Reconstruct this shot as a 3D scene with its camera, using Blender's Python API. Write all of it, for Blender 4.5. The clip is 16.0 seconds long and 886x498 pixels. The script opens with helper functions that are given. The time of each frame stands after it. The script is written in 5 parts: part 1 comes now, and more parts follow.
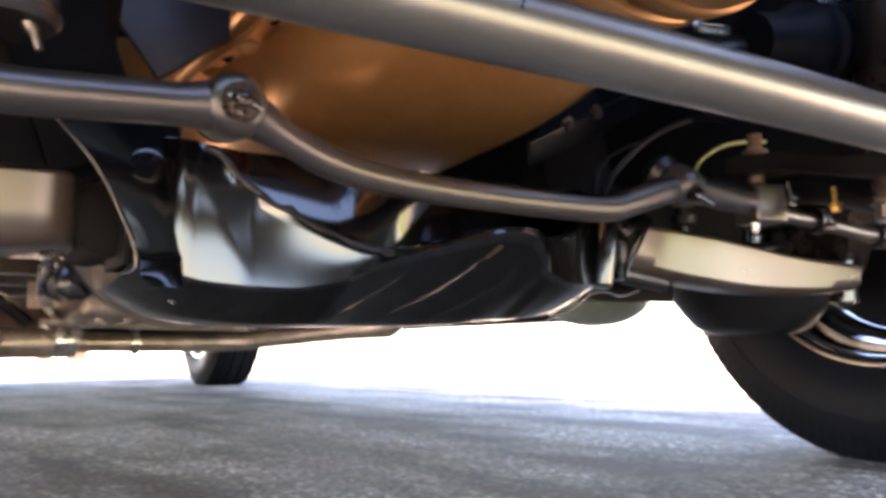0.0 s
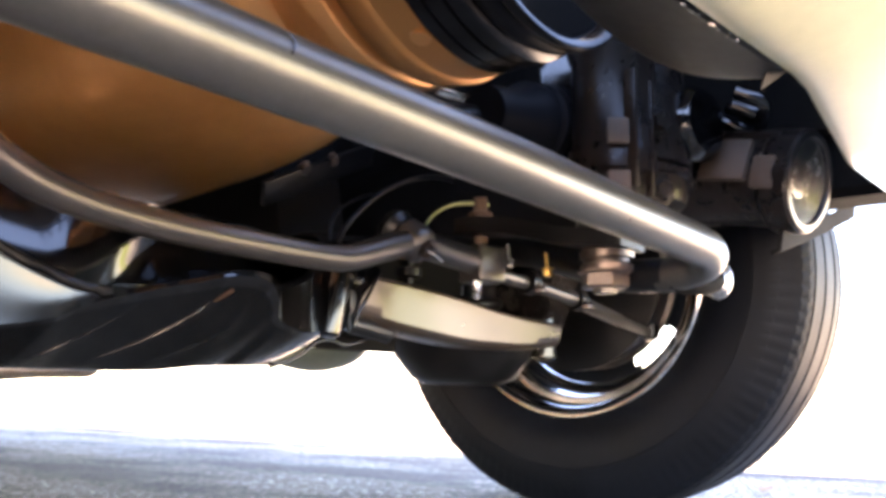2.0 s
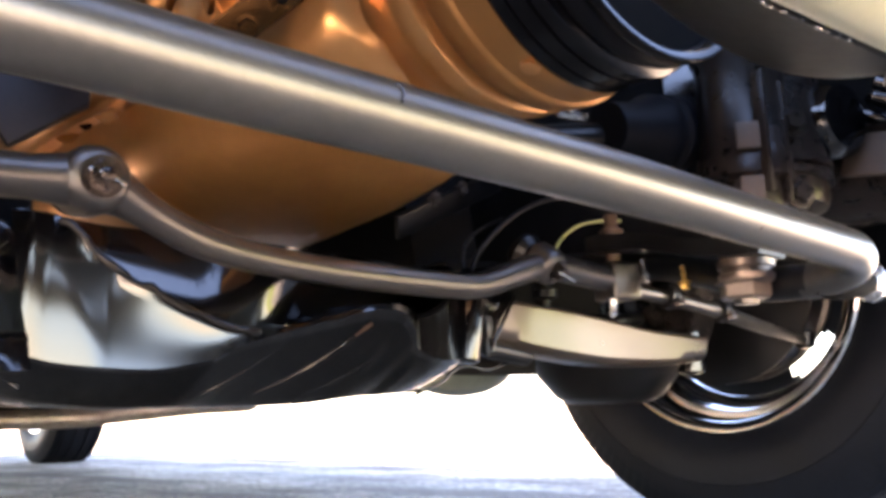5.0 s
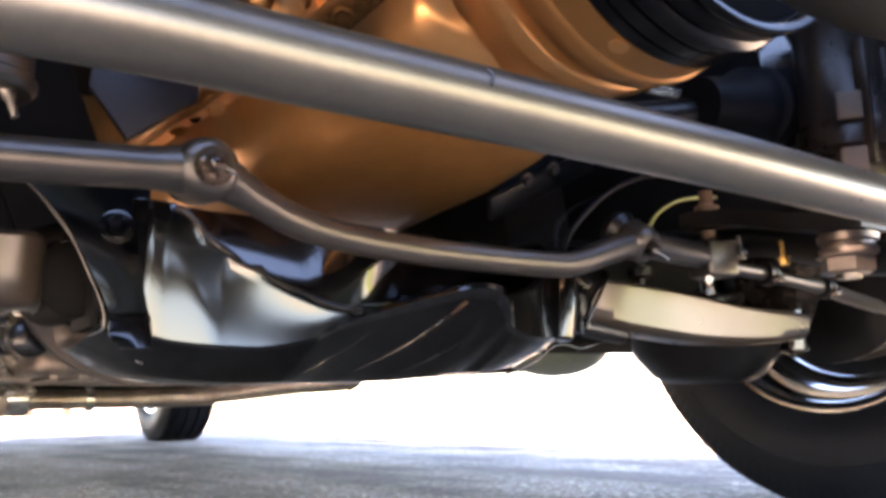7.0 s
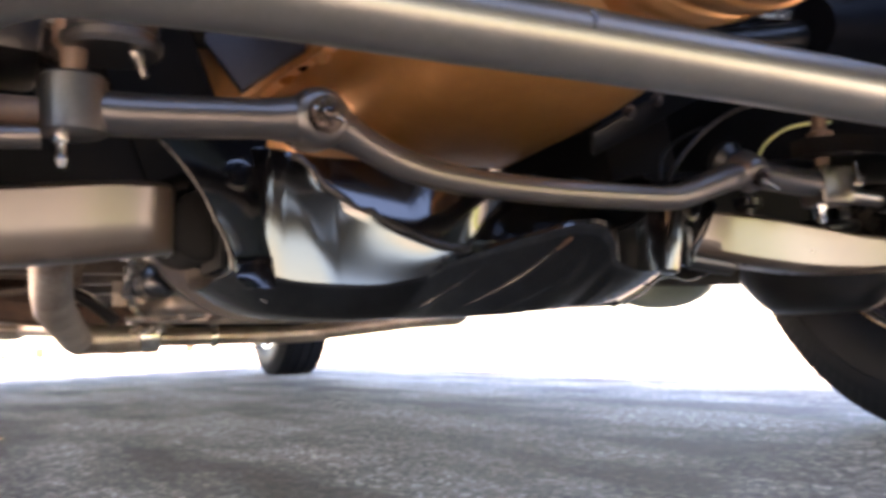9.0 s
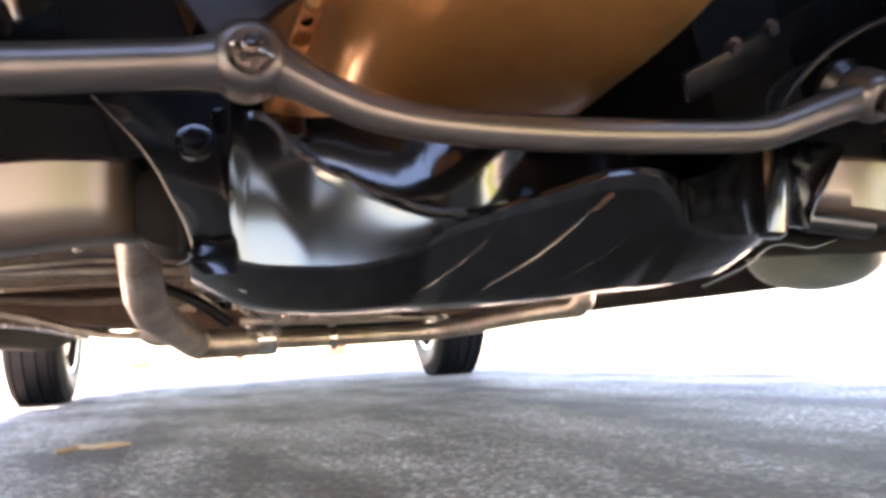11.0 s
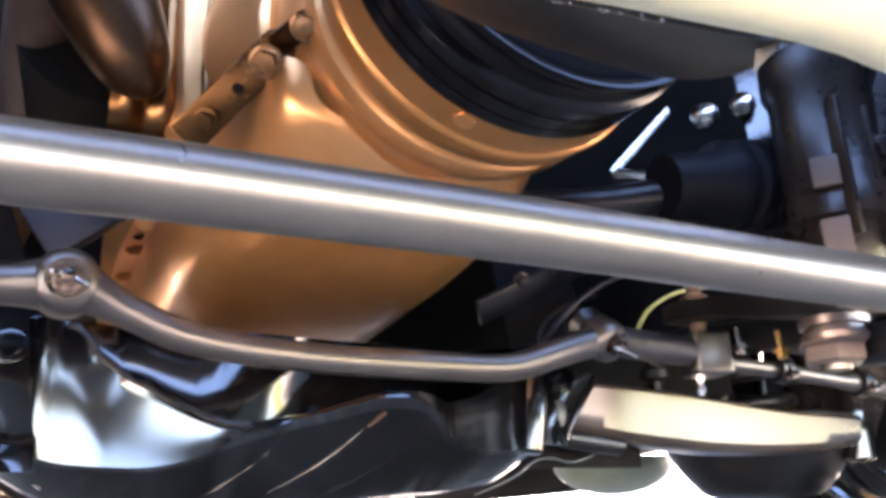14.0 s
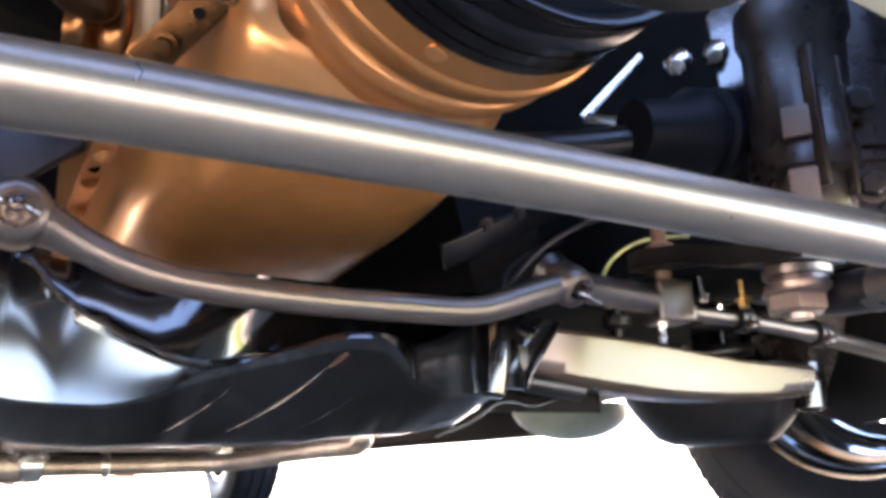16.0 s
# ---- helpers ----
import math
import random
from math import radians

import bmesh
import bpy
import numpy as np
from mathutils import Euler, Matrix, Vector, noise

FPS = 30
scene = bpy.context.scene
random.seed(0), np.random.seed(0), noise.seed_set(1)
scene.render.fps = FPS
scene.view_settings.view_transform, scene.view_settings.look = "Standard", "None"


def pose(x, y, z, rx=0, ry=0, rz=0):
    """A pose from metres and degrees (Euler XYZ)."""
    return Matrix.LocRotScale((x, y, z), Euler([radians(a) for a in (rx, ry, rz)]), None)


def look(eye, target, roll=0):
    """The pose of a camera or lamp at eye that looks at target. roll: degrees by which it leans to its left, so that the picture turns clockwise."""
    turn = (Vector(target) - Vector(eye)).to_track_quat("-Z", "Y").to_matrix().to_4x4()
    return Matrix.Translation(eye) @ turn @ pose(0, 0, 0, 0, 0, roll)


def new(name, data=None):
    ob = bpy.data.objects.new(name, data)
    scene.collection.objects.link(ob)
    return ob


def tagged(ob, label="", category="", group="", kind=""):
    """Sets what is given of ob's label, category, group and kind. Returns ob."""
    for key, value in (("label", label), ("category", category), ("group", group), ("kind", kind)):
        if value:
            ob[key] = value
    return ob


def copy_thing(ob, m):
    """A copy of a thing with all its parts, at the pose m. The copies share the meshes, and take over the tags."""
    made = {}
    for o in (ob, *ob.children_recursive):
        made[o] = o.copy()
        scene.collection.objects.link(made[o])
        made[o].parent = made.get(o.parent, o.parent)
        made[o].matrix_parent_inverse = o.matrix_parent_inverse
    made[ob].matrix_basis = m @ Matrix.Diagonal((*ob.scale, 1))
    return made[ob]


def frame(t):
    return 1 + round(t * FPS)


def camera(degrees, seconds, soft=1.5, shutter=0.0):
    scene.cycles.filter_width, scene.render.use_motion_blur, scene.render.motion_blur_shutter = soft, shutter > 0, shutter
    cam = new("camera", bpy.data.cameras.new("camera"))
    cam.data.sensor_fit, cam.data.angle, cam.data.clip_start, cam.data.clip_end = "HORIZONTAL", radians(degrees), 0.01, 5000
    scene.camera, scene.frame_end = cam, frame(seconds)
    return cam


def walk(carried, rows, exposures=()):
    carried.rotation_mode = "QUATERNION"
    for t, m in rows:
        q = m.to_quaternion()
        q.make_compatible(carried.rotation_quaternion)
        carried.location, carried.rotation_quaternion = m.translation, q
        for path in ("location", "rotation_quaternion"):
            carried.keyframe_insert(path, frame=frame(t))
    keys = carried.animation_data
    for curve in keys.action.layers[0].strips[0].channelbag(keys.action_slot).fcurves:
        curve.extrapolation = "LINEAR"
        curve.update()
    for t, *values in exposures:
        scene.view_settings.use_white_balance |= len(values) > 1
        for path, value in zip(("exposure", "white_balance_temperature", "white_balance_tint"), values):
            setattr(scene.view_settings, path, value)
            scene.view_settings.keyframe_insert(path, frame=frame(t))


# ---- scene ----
EXPOSURE = 4.52
cam = camera(56.0, 16.0, soft=3.8, shutter=0.5)
PATH = [
    (0, (-0.306, -0.528, 0.141), (0.755, 1.151, 0.378), -0.6),
    (0.5, (-0.304, -0.52, 0.144), (0.903, 1.063, 0.34), -1.2),
    (1, (-0.304, -0.511, 0.145), (1.077, 0.924, 0.329), -1.0),
    (1.5, (-0.31, -0.516, 0.148), (1.104, 0.871, 0.426), -0.8),
    (2, (-0.309, -0.512, 0.148), (1.241, 0.707, 0.48), 0.7),
    (2.5, (-0.312, -0.514, 0.149), (1.23, 0.704, 0.522), -0.4),
    (3, (-0.311, -0.514, 0.15), (1.212, 0.726, 0.529), -0.7),
    (3.5, (-0.311, -0.515, 0.148), (1.184, 0.76, 0.522), -0.8),
    (4, (-0.31, -0.519, 0.148), (1.132, 0.817, 0.517), -1.1),
    (4.5, (-0.31, -0.522, 0.15), (1.068, 0.877, 0.529), -1.5),
    (7, (-0.319, -0.536, 0.145), (0.821, 1.069, 0.495), -1.5),
    (7.5, (-0.322, -0.534, 0.144), (0.816, 1.076, 0.481), -1.7),
    (8, (-0.33, -0.527, 0.147), (0.797, 1.102, 0.419), -1.8),
    (8.5, (-0.328, -0.539, 0.145), (0.771, 1.118, 0.361), -3.0),
    (9, (-0.33, -0.547, 0.145), (0.613, 1.206, 0.349), -2.1),
    (9.2, (-0.331, -0.538, 0.144), (0.552, 1.246, 0.342), -1.6),
    (11.5, (-0.155, -0.48, 0.13), (0.365, 1.436, 0.375), -4.1),
    (12, (-0.149, -0.486, 0.125), (0.449, 1.399, 0.428), -4.2),
    (12.5, (-0.157, -0.508, 0.13), (0.637, 1.296, 0.471), -2.8),
    (13, (-0.167, -0.564, 0.137), (0.697, 1.156, 0.681), -3.4),
    (13.5, (-0.165, -0.564, 0.134), (0.675, 1.164, 0.693), -4.0),
    (14, (-0.174, -0.571, 0.141), (0.668, 1.131, 0.769), -2.3),
    (14.5, (-0.174, -0.57, 0.142), (0.697, 1.116, 0.774), -1.9),
    (15, (-0.173, -0.568, 0.141), (0.725, 1.116, 0.738), -1.8),
    (15.5, (-0.172, -0.565, 0.141), (0.741, 1.126, 0.694), -1.8),
    (16, (-0.171, -0.561, 0.139), (0.761, 1.134, 0.646), -1.6),
]
walk(cam, [(t, look(eye, target, roll)) for t, eye, target, roll in PATH],
     [(0.0, EXPOSURE - 0.06, 7850, 25), (0.5, EXPOSURE + 0.04, 7850, 25), (4.5, EXPOSURE + 0.08, 7850, 25), (7.5, EXPOSURE, 7850, 25), (8.0, EXPOSURE - 0.12, 7850, 25), (9.0, EXPOSURE - 0.04, 7950, 26), (11.5, EXPOSURE + 0.34, 8000, 26), (12.5, EXPOSURE + 0.48, 7850, 26), (13.2, EXPOSURE + 0.68, 6900, 24), (14.0, EXPOSURE + 0.86, 6850, 24), (14.5, EXPOSURE + 0.76, 6850, 24), (16.0, EXPOSURE + 0.70, 6950, 24)])

# ---- world and sun ----
SUN_TO = Vector((-0.42, 0.10, 1.0)).normalized()
world = bpy.data.worlds.new("sky")
world.use_nodes = True
scene.world = world
wn = world.node_tree
sky = wn.nodes.new("ShaderNodeTexSky")
sky.sky_type = "NISHITA"
sky.sun_disc = False
sky.dust_density, sky.ozone_density = 0.2, 3.5
sky.sun_elevation = math.asin(SUN_TO.z)
sky.sun_rotation = math.atan2(SUN_TO.x, SUN_TO.y)
wn.nodes["Background"].inputs["Strength"].default_value = 0.10
wn.links.new(sky.outputs[0], wn.nodes["Background"].inputs["Color"])
sun = new("sun", bpy.data.lights.new("sun", "SUN"))
sun.data.energy, sun.data.angle, sun.data.color = 5.0, radians(0.55), (1.0, 0.95, 0.86)
sun.matrix_world = look((0, 0, 12), Vector((0, 0, 12)) - SUN_TO)


# ---- materials ----
def material(name, colour, rough=0.4, metal=0.0, vary=0.25, scale=18.0, fine=220.0, bump=0.15, depth=0.0006,
             second=None, coat=0.0, rough_vary=0.15, stain=0.5, spec=0.5, coat_rough=0.06):
    """A surface with stains at one scale and grain at another, in object space."""
    m = bpy.data.materials.new(name)
    m.use_nodes = True
    nt = m.node_tree
    b = nt.nodes["Principled BSDF"]
    co = nt.nodes.new("ShaderNodeTexCoord")
    def noise_node(size, detail, roughness):
        n = nt.nodes.new("ShaderNodeTexNoise")
        n.inputs["Scale"].default_value = size
        n.inputs["Detail"].default_value = detail
        n.inputs["Roughness"].default_value = roughness
        nt.links.new(co.outputs["Object"], n.inputs["Vector"])
        return n
    big, small = noise_node(scale, 5, 0.6), noise_node(fine, 4, 0.65)
    mixed = nt.nodes.new("ShaderNodeMix")
    mixed.data_type = "FLOAT"
    mixed.inputs["Factor"].default_value = 0.35
    nt.links.new(big.outputs["Fac"], mixed.inputs["A"])
    nt.links.new(small.outputs["Fac"], mixed.inputs["B"])
    ramp = nt.nodes.new("ShaderNodeValToRGB")
    lo = [c * (1 - vary) for c in colour]
    hi = [min(1, c * (1 + vary)) for c in colour]
    if second:
        lo = second
    ramp.color_ramp.elements[0].position, ramp.color_ramp.elements[0].color = 0.5 - 0.3 * stain, (*lo, 1)
    ramp.color_ramp.elements[1].position, ramp.color_ramp.elements[1].color = 0.5 + 0.3 * stain, (*hi, 1)
    nt.links.new(mixed.outputs["Result"], ramp.inputs["Fac"])
    nt.links.new(ramp.outputs["Color"], b.inputs["Base Color"])
    rr = nt.nodes.new("ShaderNodeMapRange")
    rr.inputs["From Min"].default_value, rr.inputs["From Max"].default_value = 0.3, 0.7
    rr.inputs["To Min"].default_value = max(0.02, rough - rough_vary / 2)
    rr.inputs["To Max"].default_value = min(1, rough + rough_vary / 2)
    nt.links.new(mixed.outputs["Result"], rr.inputs["Value"])
    nt.links.new(rr.outputs["Result"], b.inputs["Roughness"])
    b.inputs["Metallic"].default_value = metal
    b.inputs["Coat Weight"].default_value = coat
    b.inputs["Coat Roughness"].default_value = coat_rough
    b.inputs["Specular IOR Level"].default_value = spec
    if bump:
        bp = nt.nodes.new("ShaderNodeBump")
        bp.inputs["Strength"].default_value = bump
        bp.inputs["Distance"].default_value = depth
        nt.links.new(mixed.outputs["Result"], bp.inputs["Height"])
        nt.links.new(bp.outputs["Normal"], b.inputs["Normal"])
    return m


DIM_BLACK = material("dimmed_black_paint", (0.0020, 0.0020, 0.0023), 0.20, 0, 0.4, 26, 180, 0.04, 0.001, rough_vary=0.05, spec=0.20)
BLACK = material("gloss_black_paint", (0.0014, 0.0014, 0.0017), 0.12, 0, 0.4, 14, 60, 0.02, 0.0012, coat=0.0, rough_vary=0.04, spec=0.68)
PULLEY = material("black_pulley_enamel", (0.003, 0.003, 0.004), 0.16, 0, 0.1, 10, 60, 0.0, 0.0006, rough_vary=0.03, coat=0.0, spec=0.15)
DAM = material("dull_grey_panel", (0.009, 0.010, 0.0105), 0.34, 0, 0.25, 12, 200, 0.0, 0.001, spec=0.2)
DULLRUST = material("dull_rust", (0.030, 0.018, 0.014), 0.9, 0, 0.3, 90, 500, 0.4, 0.0006, spec=0.1)
SATIN = material("satin_black_paint", (0.0045, 0.0045, 0.005), 0.34, 0, 0.4, 30, 320, 0.4, 0.001, spec=0.3)
# deepest black: the shade under the car is put into this colour
SHADE_BLACK = material("shade_black", (0.004, 0.0038, 0.0037), 0.8, 0, 0.5, 22, 240, 0.5, 0.001, spec=0.08)
STEEL = material("grey_bar_steel", (0.112, 0.107, 0.100), 0.35, 0.85, 0.14, 14, 300, 0.0, 0.0004, rough_vary=0.015)
LINKS = material("grey_link_steel", (0.098, 0.089, 0.083), 0.35, 0.85, 0.10, 40, 800, 0.06, 0.0003, rough_vary=0.06)
BROWNSTEEL = material("brownish_bare_steel", (0.17, 0.13, 0.11), 0.34, 0.85, 0.25, 60, 400, 0.2, 0.0004)
SOCKET = material("machined_steel", (0.115, 0.107, 0.102), 0.32, 0.9, 0.12, 50, 500, 0.1, 0.0003, rough_vary=0.06)
BRIGHT = material("bright_plated_steel", (0.62, 0.60, 0.57), 0.24, 1.0, 0.2, 60, 500, 0.2, 0.0004)
NUTS = material("dull_plated_nut", (0.085, 0.068, 0.062), 0.30, 1.0, 0.3, 90, 500, 0.3, 0.0005)
BRASS = material("yellow_zinc_bolt", (0.62, 0.38, 0.12), 0.3, 1.0, 0.2, 60, 500, 0.2, 0.0004)
RUST = material("brown_rusty_steel", (0.075, 0.045, 0.030), 0.6, 0.4, 0.5, 50, 420, 0.6, 0.001, second=(0.05, 0.035, 0.028))
CAST = material("dark_cast_iron", (0.014, 0.011, 0.010), 0.26, 0.0, 0.4, 35, 380, 0.4, 0.0008, coat=0.5, spec=0.8)
GOLD = material("bronze_gold_engine_paint", (0.62, 0.315, 0.120), 0.28, 0.72, 0.05, 11, 40, 0.0, 0.0008, second=(0.42, 0.190, 0.066), stain=0.8, coat=0.1, rough_vary=0.0)
RING = material("satin_bronze_paint", (0.40, 0.188, 0.064), 0.36, 0.8, 0.06, 9, 40, 0.0, 0.0005, coat=0.0, rough_vary=0.03)
BRONZE = material("dark_bronze_paint", (0.15, 0.070, 0.025), 0.26, 0.85, 0.2, 30, 300, 0.1, 0.0005, coat=0.3, rough_vary=0.06)
PUMP = material("stained_dark_bronze", (0.070, 0.036, 0.017), 0.32, 0.85, 0.3, 25, 260, 0.15, 0.003, second=(0.040, 0.020, 0.010), stain=0.8, coat=0.0, rough_vary=0.04)
BLOCKGOLD = material("worn_bronze_casting", (0.24, 0.116, 0.045), 0.30, 1.0, 0.2, 22, 200, 0.10, 0.0012, second=(0.15, 0.073, 0.030), stain=0.9, coat=0.0, rough_vary=0.03)
ALLOY = material("dull_aluminium_case", (0.11, 0.10, 0.09), 0.45, 0.5, 0.25, 25, 300, 0.5, 0.001)
GEARCAST = material("rusty_brown_casting", (0.013, 0.0092, 0.0078), 0.30, 0.0, 0.4, 40, 160, 0.3, 0.0012, second=(0.004, 0.0036, 0.0034), stain=0.9, coat=0.0, spec=0.30)
TANPAD = material("tan_machined_pad", (0.065, 0.046, 0.034), 0.6, 0.0, 0.2, 40, 300, 0.2, 0.0004)
ARM = material("dusty_gloss_black", (0.030, 0.021, 0.015), 0.28, 0, 0.3, 22, 60, 0.05, 0.0012, second=(0.016, 0.012, 0.010), stain=1.0, coat=0.0, rough_vary=0.02, spec=0.68)
STRAP = material("dark_bronze_strap", (0.070, 0.032, 0.011), 0.26, 0.92, 0.3, 40, 300, 0.25, 0.0006, coat=0.0, rough_vary=0.08, spec=0.3)
# on the body mounts this pale green stands for reflected light
CUP = material("pale_green_cup", (0.17, 0.20, 0.15), 0.4, 0, 0.2, 20, 200, 0.2, 0.0008)
EXHAUST = material("weathered_exhaust_steel", (0.42, 0.38, 0.33), 0.38, 0.85, 0.3, 16, 300, 0.4, 0.0008, second=(0.2, 0.15, 0.12))
RUBBER = material("tyre_rubber", (0.0034, 0.0042, 0.0064), 0.55, 0, 0.35, 12, 300, 0.15, 0.0006, spec=0.11)
CHROME = material("chrome_rim", (0.75, 0.74, 0.72), 0.10, 1.0, 0.06, 20, 400, 0.1, 0.0003, rough_vary=0.08)
CREAM = material("cream_painted_valance", (0.42, 0.42, 0.29), 0.32, 0.0, 0.12, 5, 120, 0.05, 0.0006, coat=0.25)
BODY = material("body_paint", (0.60, 0.57, 0.42), 0.25, 0.0, 0.05, 3, 100, 0.05, 0.0005, coat=0.6)
FLOORPAN = material("brown_floor_pan", (0.16, 0.13, 0.105), 0.5, 0.2, 0.4, 9, 200, 0.5, 0.001, second=(0.06, 0.05, 0.045))
LINE = material("green_yellow_brake_line", (0.34, 0.36, 0.15), 0.35, 0.5, 0.2, 60, 400, 0.2, 0.0004)
BLUEGREY = material("blue_grey_mount_steel", (0.011, 0.013, 0.020), 0.42, 0.0, 0.3, 25, 300, 0.3, 0.001, spec=0.25)
TWIG = material("dry_twig_bark", (0.34, 0.22, 0.13), 0.8, 0, 0.3, 60, 500, 0.5, 0.001)
GRASS = material("lawn_green", (0.26, 0.29, 0.06), 0.8, 0, 0.3, 2, 60, 0.6, 0.02, second=(0.18, 0.22, 0.045))


def asphalt():
    m = bpy.data.materials.new("asphalt")
    m.use_nodes = True
    nt = m.node_tree
    b = nt.nodes["Principled BSDF"]
    co = nt.nodes.new("ShaderNodeTexCoord")
    def tex(kind, scale, detail=3.0):
        n = nt.nodes.new(kind)
        n.inputs["Scale"].default_value = scale
        if kind == "ShaderNodeTexNoise":
            n.inputs["Detail"].default_value = detail
            n.inputs["Roughness"].default_value = 0.6
        nt.links.new(co.outputs["Object"], n.inputs["Vector"])
        return n
    cell, grain, stain = tex("ShaderNodeTexVoronoi", 170), tex("ShaderNodeTexNoise", 420), tex("ShaderNodeTexNoise", 1.7, 6)
    streak = tex("ShaderNodeTexNoise", 1.0, 5)
    squeeze = nt.nodes.new("ShaderNodeMapping")
    squeeze.vector_type = "TEXTURE"
    squeeze.inputs["Rotation"].default_value = (0, 0, radians(98))
    squeeze.inputs["Scale"].default_value = (0.75, 0.17, 1)
    nt.links.new(co.outputs["Object"], squeeze.inputs["Vector"])
    nt.links.new(squeeze.outputs["Vector"], streak.inputs["Vector"])
    stones = nt.nodes.new("ShaderNodeValToRGB")
    e = stones.color_ramp.elements
    e[0].position, e[0].color = 0.15, (0.064, 0.056, 0.051, 1)
    e[1].position, e[1].color = 0.74, (0.355, 0.322, 0.290, 1)
    chip = stones.color_ramp.elements.new(0.84)
    chip.color = (0.70, 0.67, 0.62, 1)
    nt.links.new(cell.outputs["Color"], stones.inputs["Fac"])
    both = nt.nodes.new("ShaderNodeMath")
    both.operation = "MULTIPLY_ADD"
    both.inputs[1].default_value = 0.5
    half = nt.nodes.new("ShaderNodeMath")
    half.operation = "MULTIPLY"
    half.inputs[1].default_value = 0.5
    nt.links.new(stain.outputs["Fac"], half.inputs[0])
    nt.links.new(streak.outputs["Fac"], both.inputs[0])
    nt.links.new(half.outputs[0], both.inputs[2])
    dirt = nt.nodes.new("ShaderNodeValToRGB")
    d = dirt.color_ramp.elements
    d[0].position, d[0].color = 0.43, (0.21, 0.165, 0.14, 1)
    d[1].position, d[1].color = 0.56, (1.10, 1.06, 1.02, 1)
    nt.links.new(both.outputs[0], dirt.inputs["Fac"])
    mul = nt.nodes.new("ShaderNodeMix")
    mul.data_type, mul.blend_type = "RGBA", "MULTIPLY"
    mul.inputs["Factor"].default_value = 1.0
    nt.links.new(stones.outputs["Color"], mul.inputs["A"])
    nt.links.new(dirt.outputs["Color"], mul.inputs["B"])
    nt.links.new(mul.outputs["Result"], b.inputs["Base Color"])
    b.inputs["Roughness"].default_value = 0.78
    add = nt.nodes.new("ShaderNodeMath")
    nt.links.new(cell.outputs["Distance"], add.inputs[0])
    nt.links.new(grain.outputs["Fac"], add.inputs[1])
    bp = nt.nodes.new("ShaderNodeBump")
    bp.inputs["Strength"].default_value = 0.7
    bp.inputs["Distance"].default_value = 0.003
    nt.links.new(add.outputs[0], bp.inputs["Height"])
    nt.links.new(bp.outputs["Normal"], b.inputs["Normal"])
    return m


ASPHALT = asphalt()


# ---- mesh helpers ----
def part(name, bm, mat, parent=None, label="", sharp=38):
    """Links a bmesh as one mesh object under a thing or a part."""
    bmesh.ops.recalc_face_normals(bm, faces=bm.faces)
    me = bpy.data.meshes.new(name)
    bm.to_mesh(me)
    bm.free()
    me.materials.append(mat)
    for p in me.polygons:
        p.use_smooth = True
    me.set_sharp_from_angle(angle=radians(sharp))
    ob = new(name, me)
    if parent:
        ob.parent = parent
    if label:
        tagged(ob, label)
    return ob


def smooth_line(points, steps=6):
    """A Catmull-Rom line through points (each x, y, z and any further values)."""
    p = np.array([points[0], *points, points[-1]], float)
    out = []
    for i in range(1, len(p) - 2):
        a, b, c, d = p[i - 1:i + 3]
        for k in range(steps):
            t = k / steps
            out.append(0.5 * (2 * b + (c - a) * t + (2 * a - 5 * b + 4 * c - d) * t * t + (3 * b - a - 3 * c + d) * t ** 3))
    return np.array([*out, p[-2]])


def tube(points, r, segs=20, steps=6, bm=None, smooth=True):
    """A round bar along a line; points may carry their own radius as a fourth value."""
    bm = bm or bmesh.new()
    pts = [tuple(p) if len(p) > 3 else (*p, r) for p in points]
    line = smooth_line(pts, steps) if smooth and len(pts) > 2 else np.array(pts, float)
    side, rings = None, []
    for i, p in enumerate(line):
        ahead = Vector(line[min(i + 1, len(line) - 1)][:3]) - Vector(line[max(i - 1, 0)][:3])
        ahead.normalize()
        if side is None:
            side = ahead.orthogonal().normalized()
        side = (side - ahead * side.dot(ahead)).normalized()
        up = ahead.cross(side)
        rings.append([bm.verts.new(Vector(p[:3]) + float(p[3]) * (math.cos(a) * side + math.sin(a) * up))
                      for a in (2 * math.pi * k / segs for k in range(segs))])
    for a, b in zip(rings, rings[1:]):
        for k in range(segs):
            bm.faces.new((a[k], a[(k + 1) % segs], b[(k + 1) % segs], b[k]))
    bm.faces.new(rings[0])
    bm.faces.new(rings[-1])
    return bm


def lathe(profile, origin, axis, segs=40, bm=None, closed=False, start=None):
    """Turns (along, radius) pairs round an axis; the ends are capped unless the profile is closed."""
    bm = bm or bmesh.new()
    axis, origin = Vector(axis).normalized(), Vector(origin)
    u = Vector(start) if start else axis.orthogonal()
    u = (u - axis * u.dot(axis)).normalized()
    v = axis.cross(u)
    rings = []
    for along, r in profile:
        rings.append([bm.verts.new(origin + axis * along + r * (math.cos(a) * u + math.sin(a) * v))
                      for a in (2 * math.pi * k / segs for k in range(segs))])
    pairs = list(zip(rings, rings[1:])) + ([(rings[-1], rings[0])] if closed else [])
    for a, b in pairs:
        for k in range(segs):
            bm.faces.new((a[k], a[(k + 1) % segs], b[(k + 1) % segs], b[k]))
    if not closed:
        bm.faces.new(rings[0])
        bm.faces.new(rings[-1])
    return bm


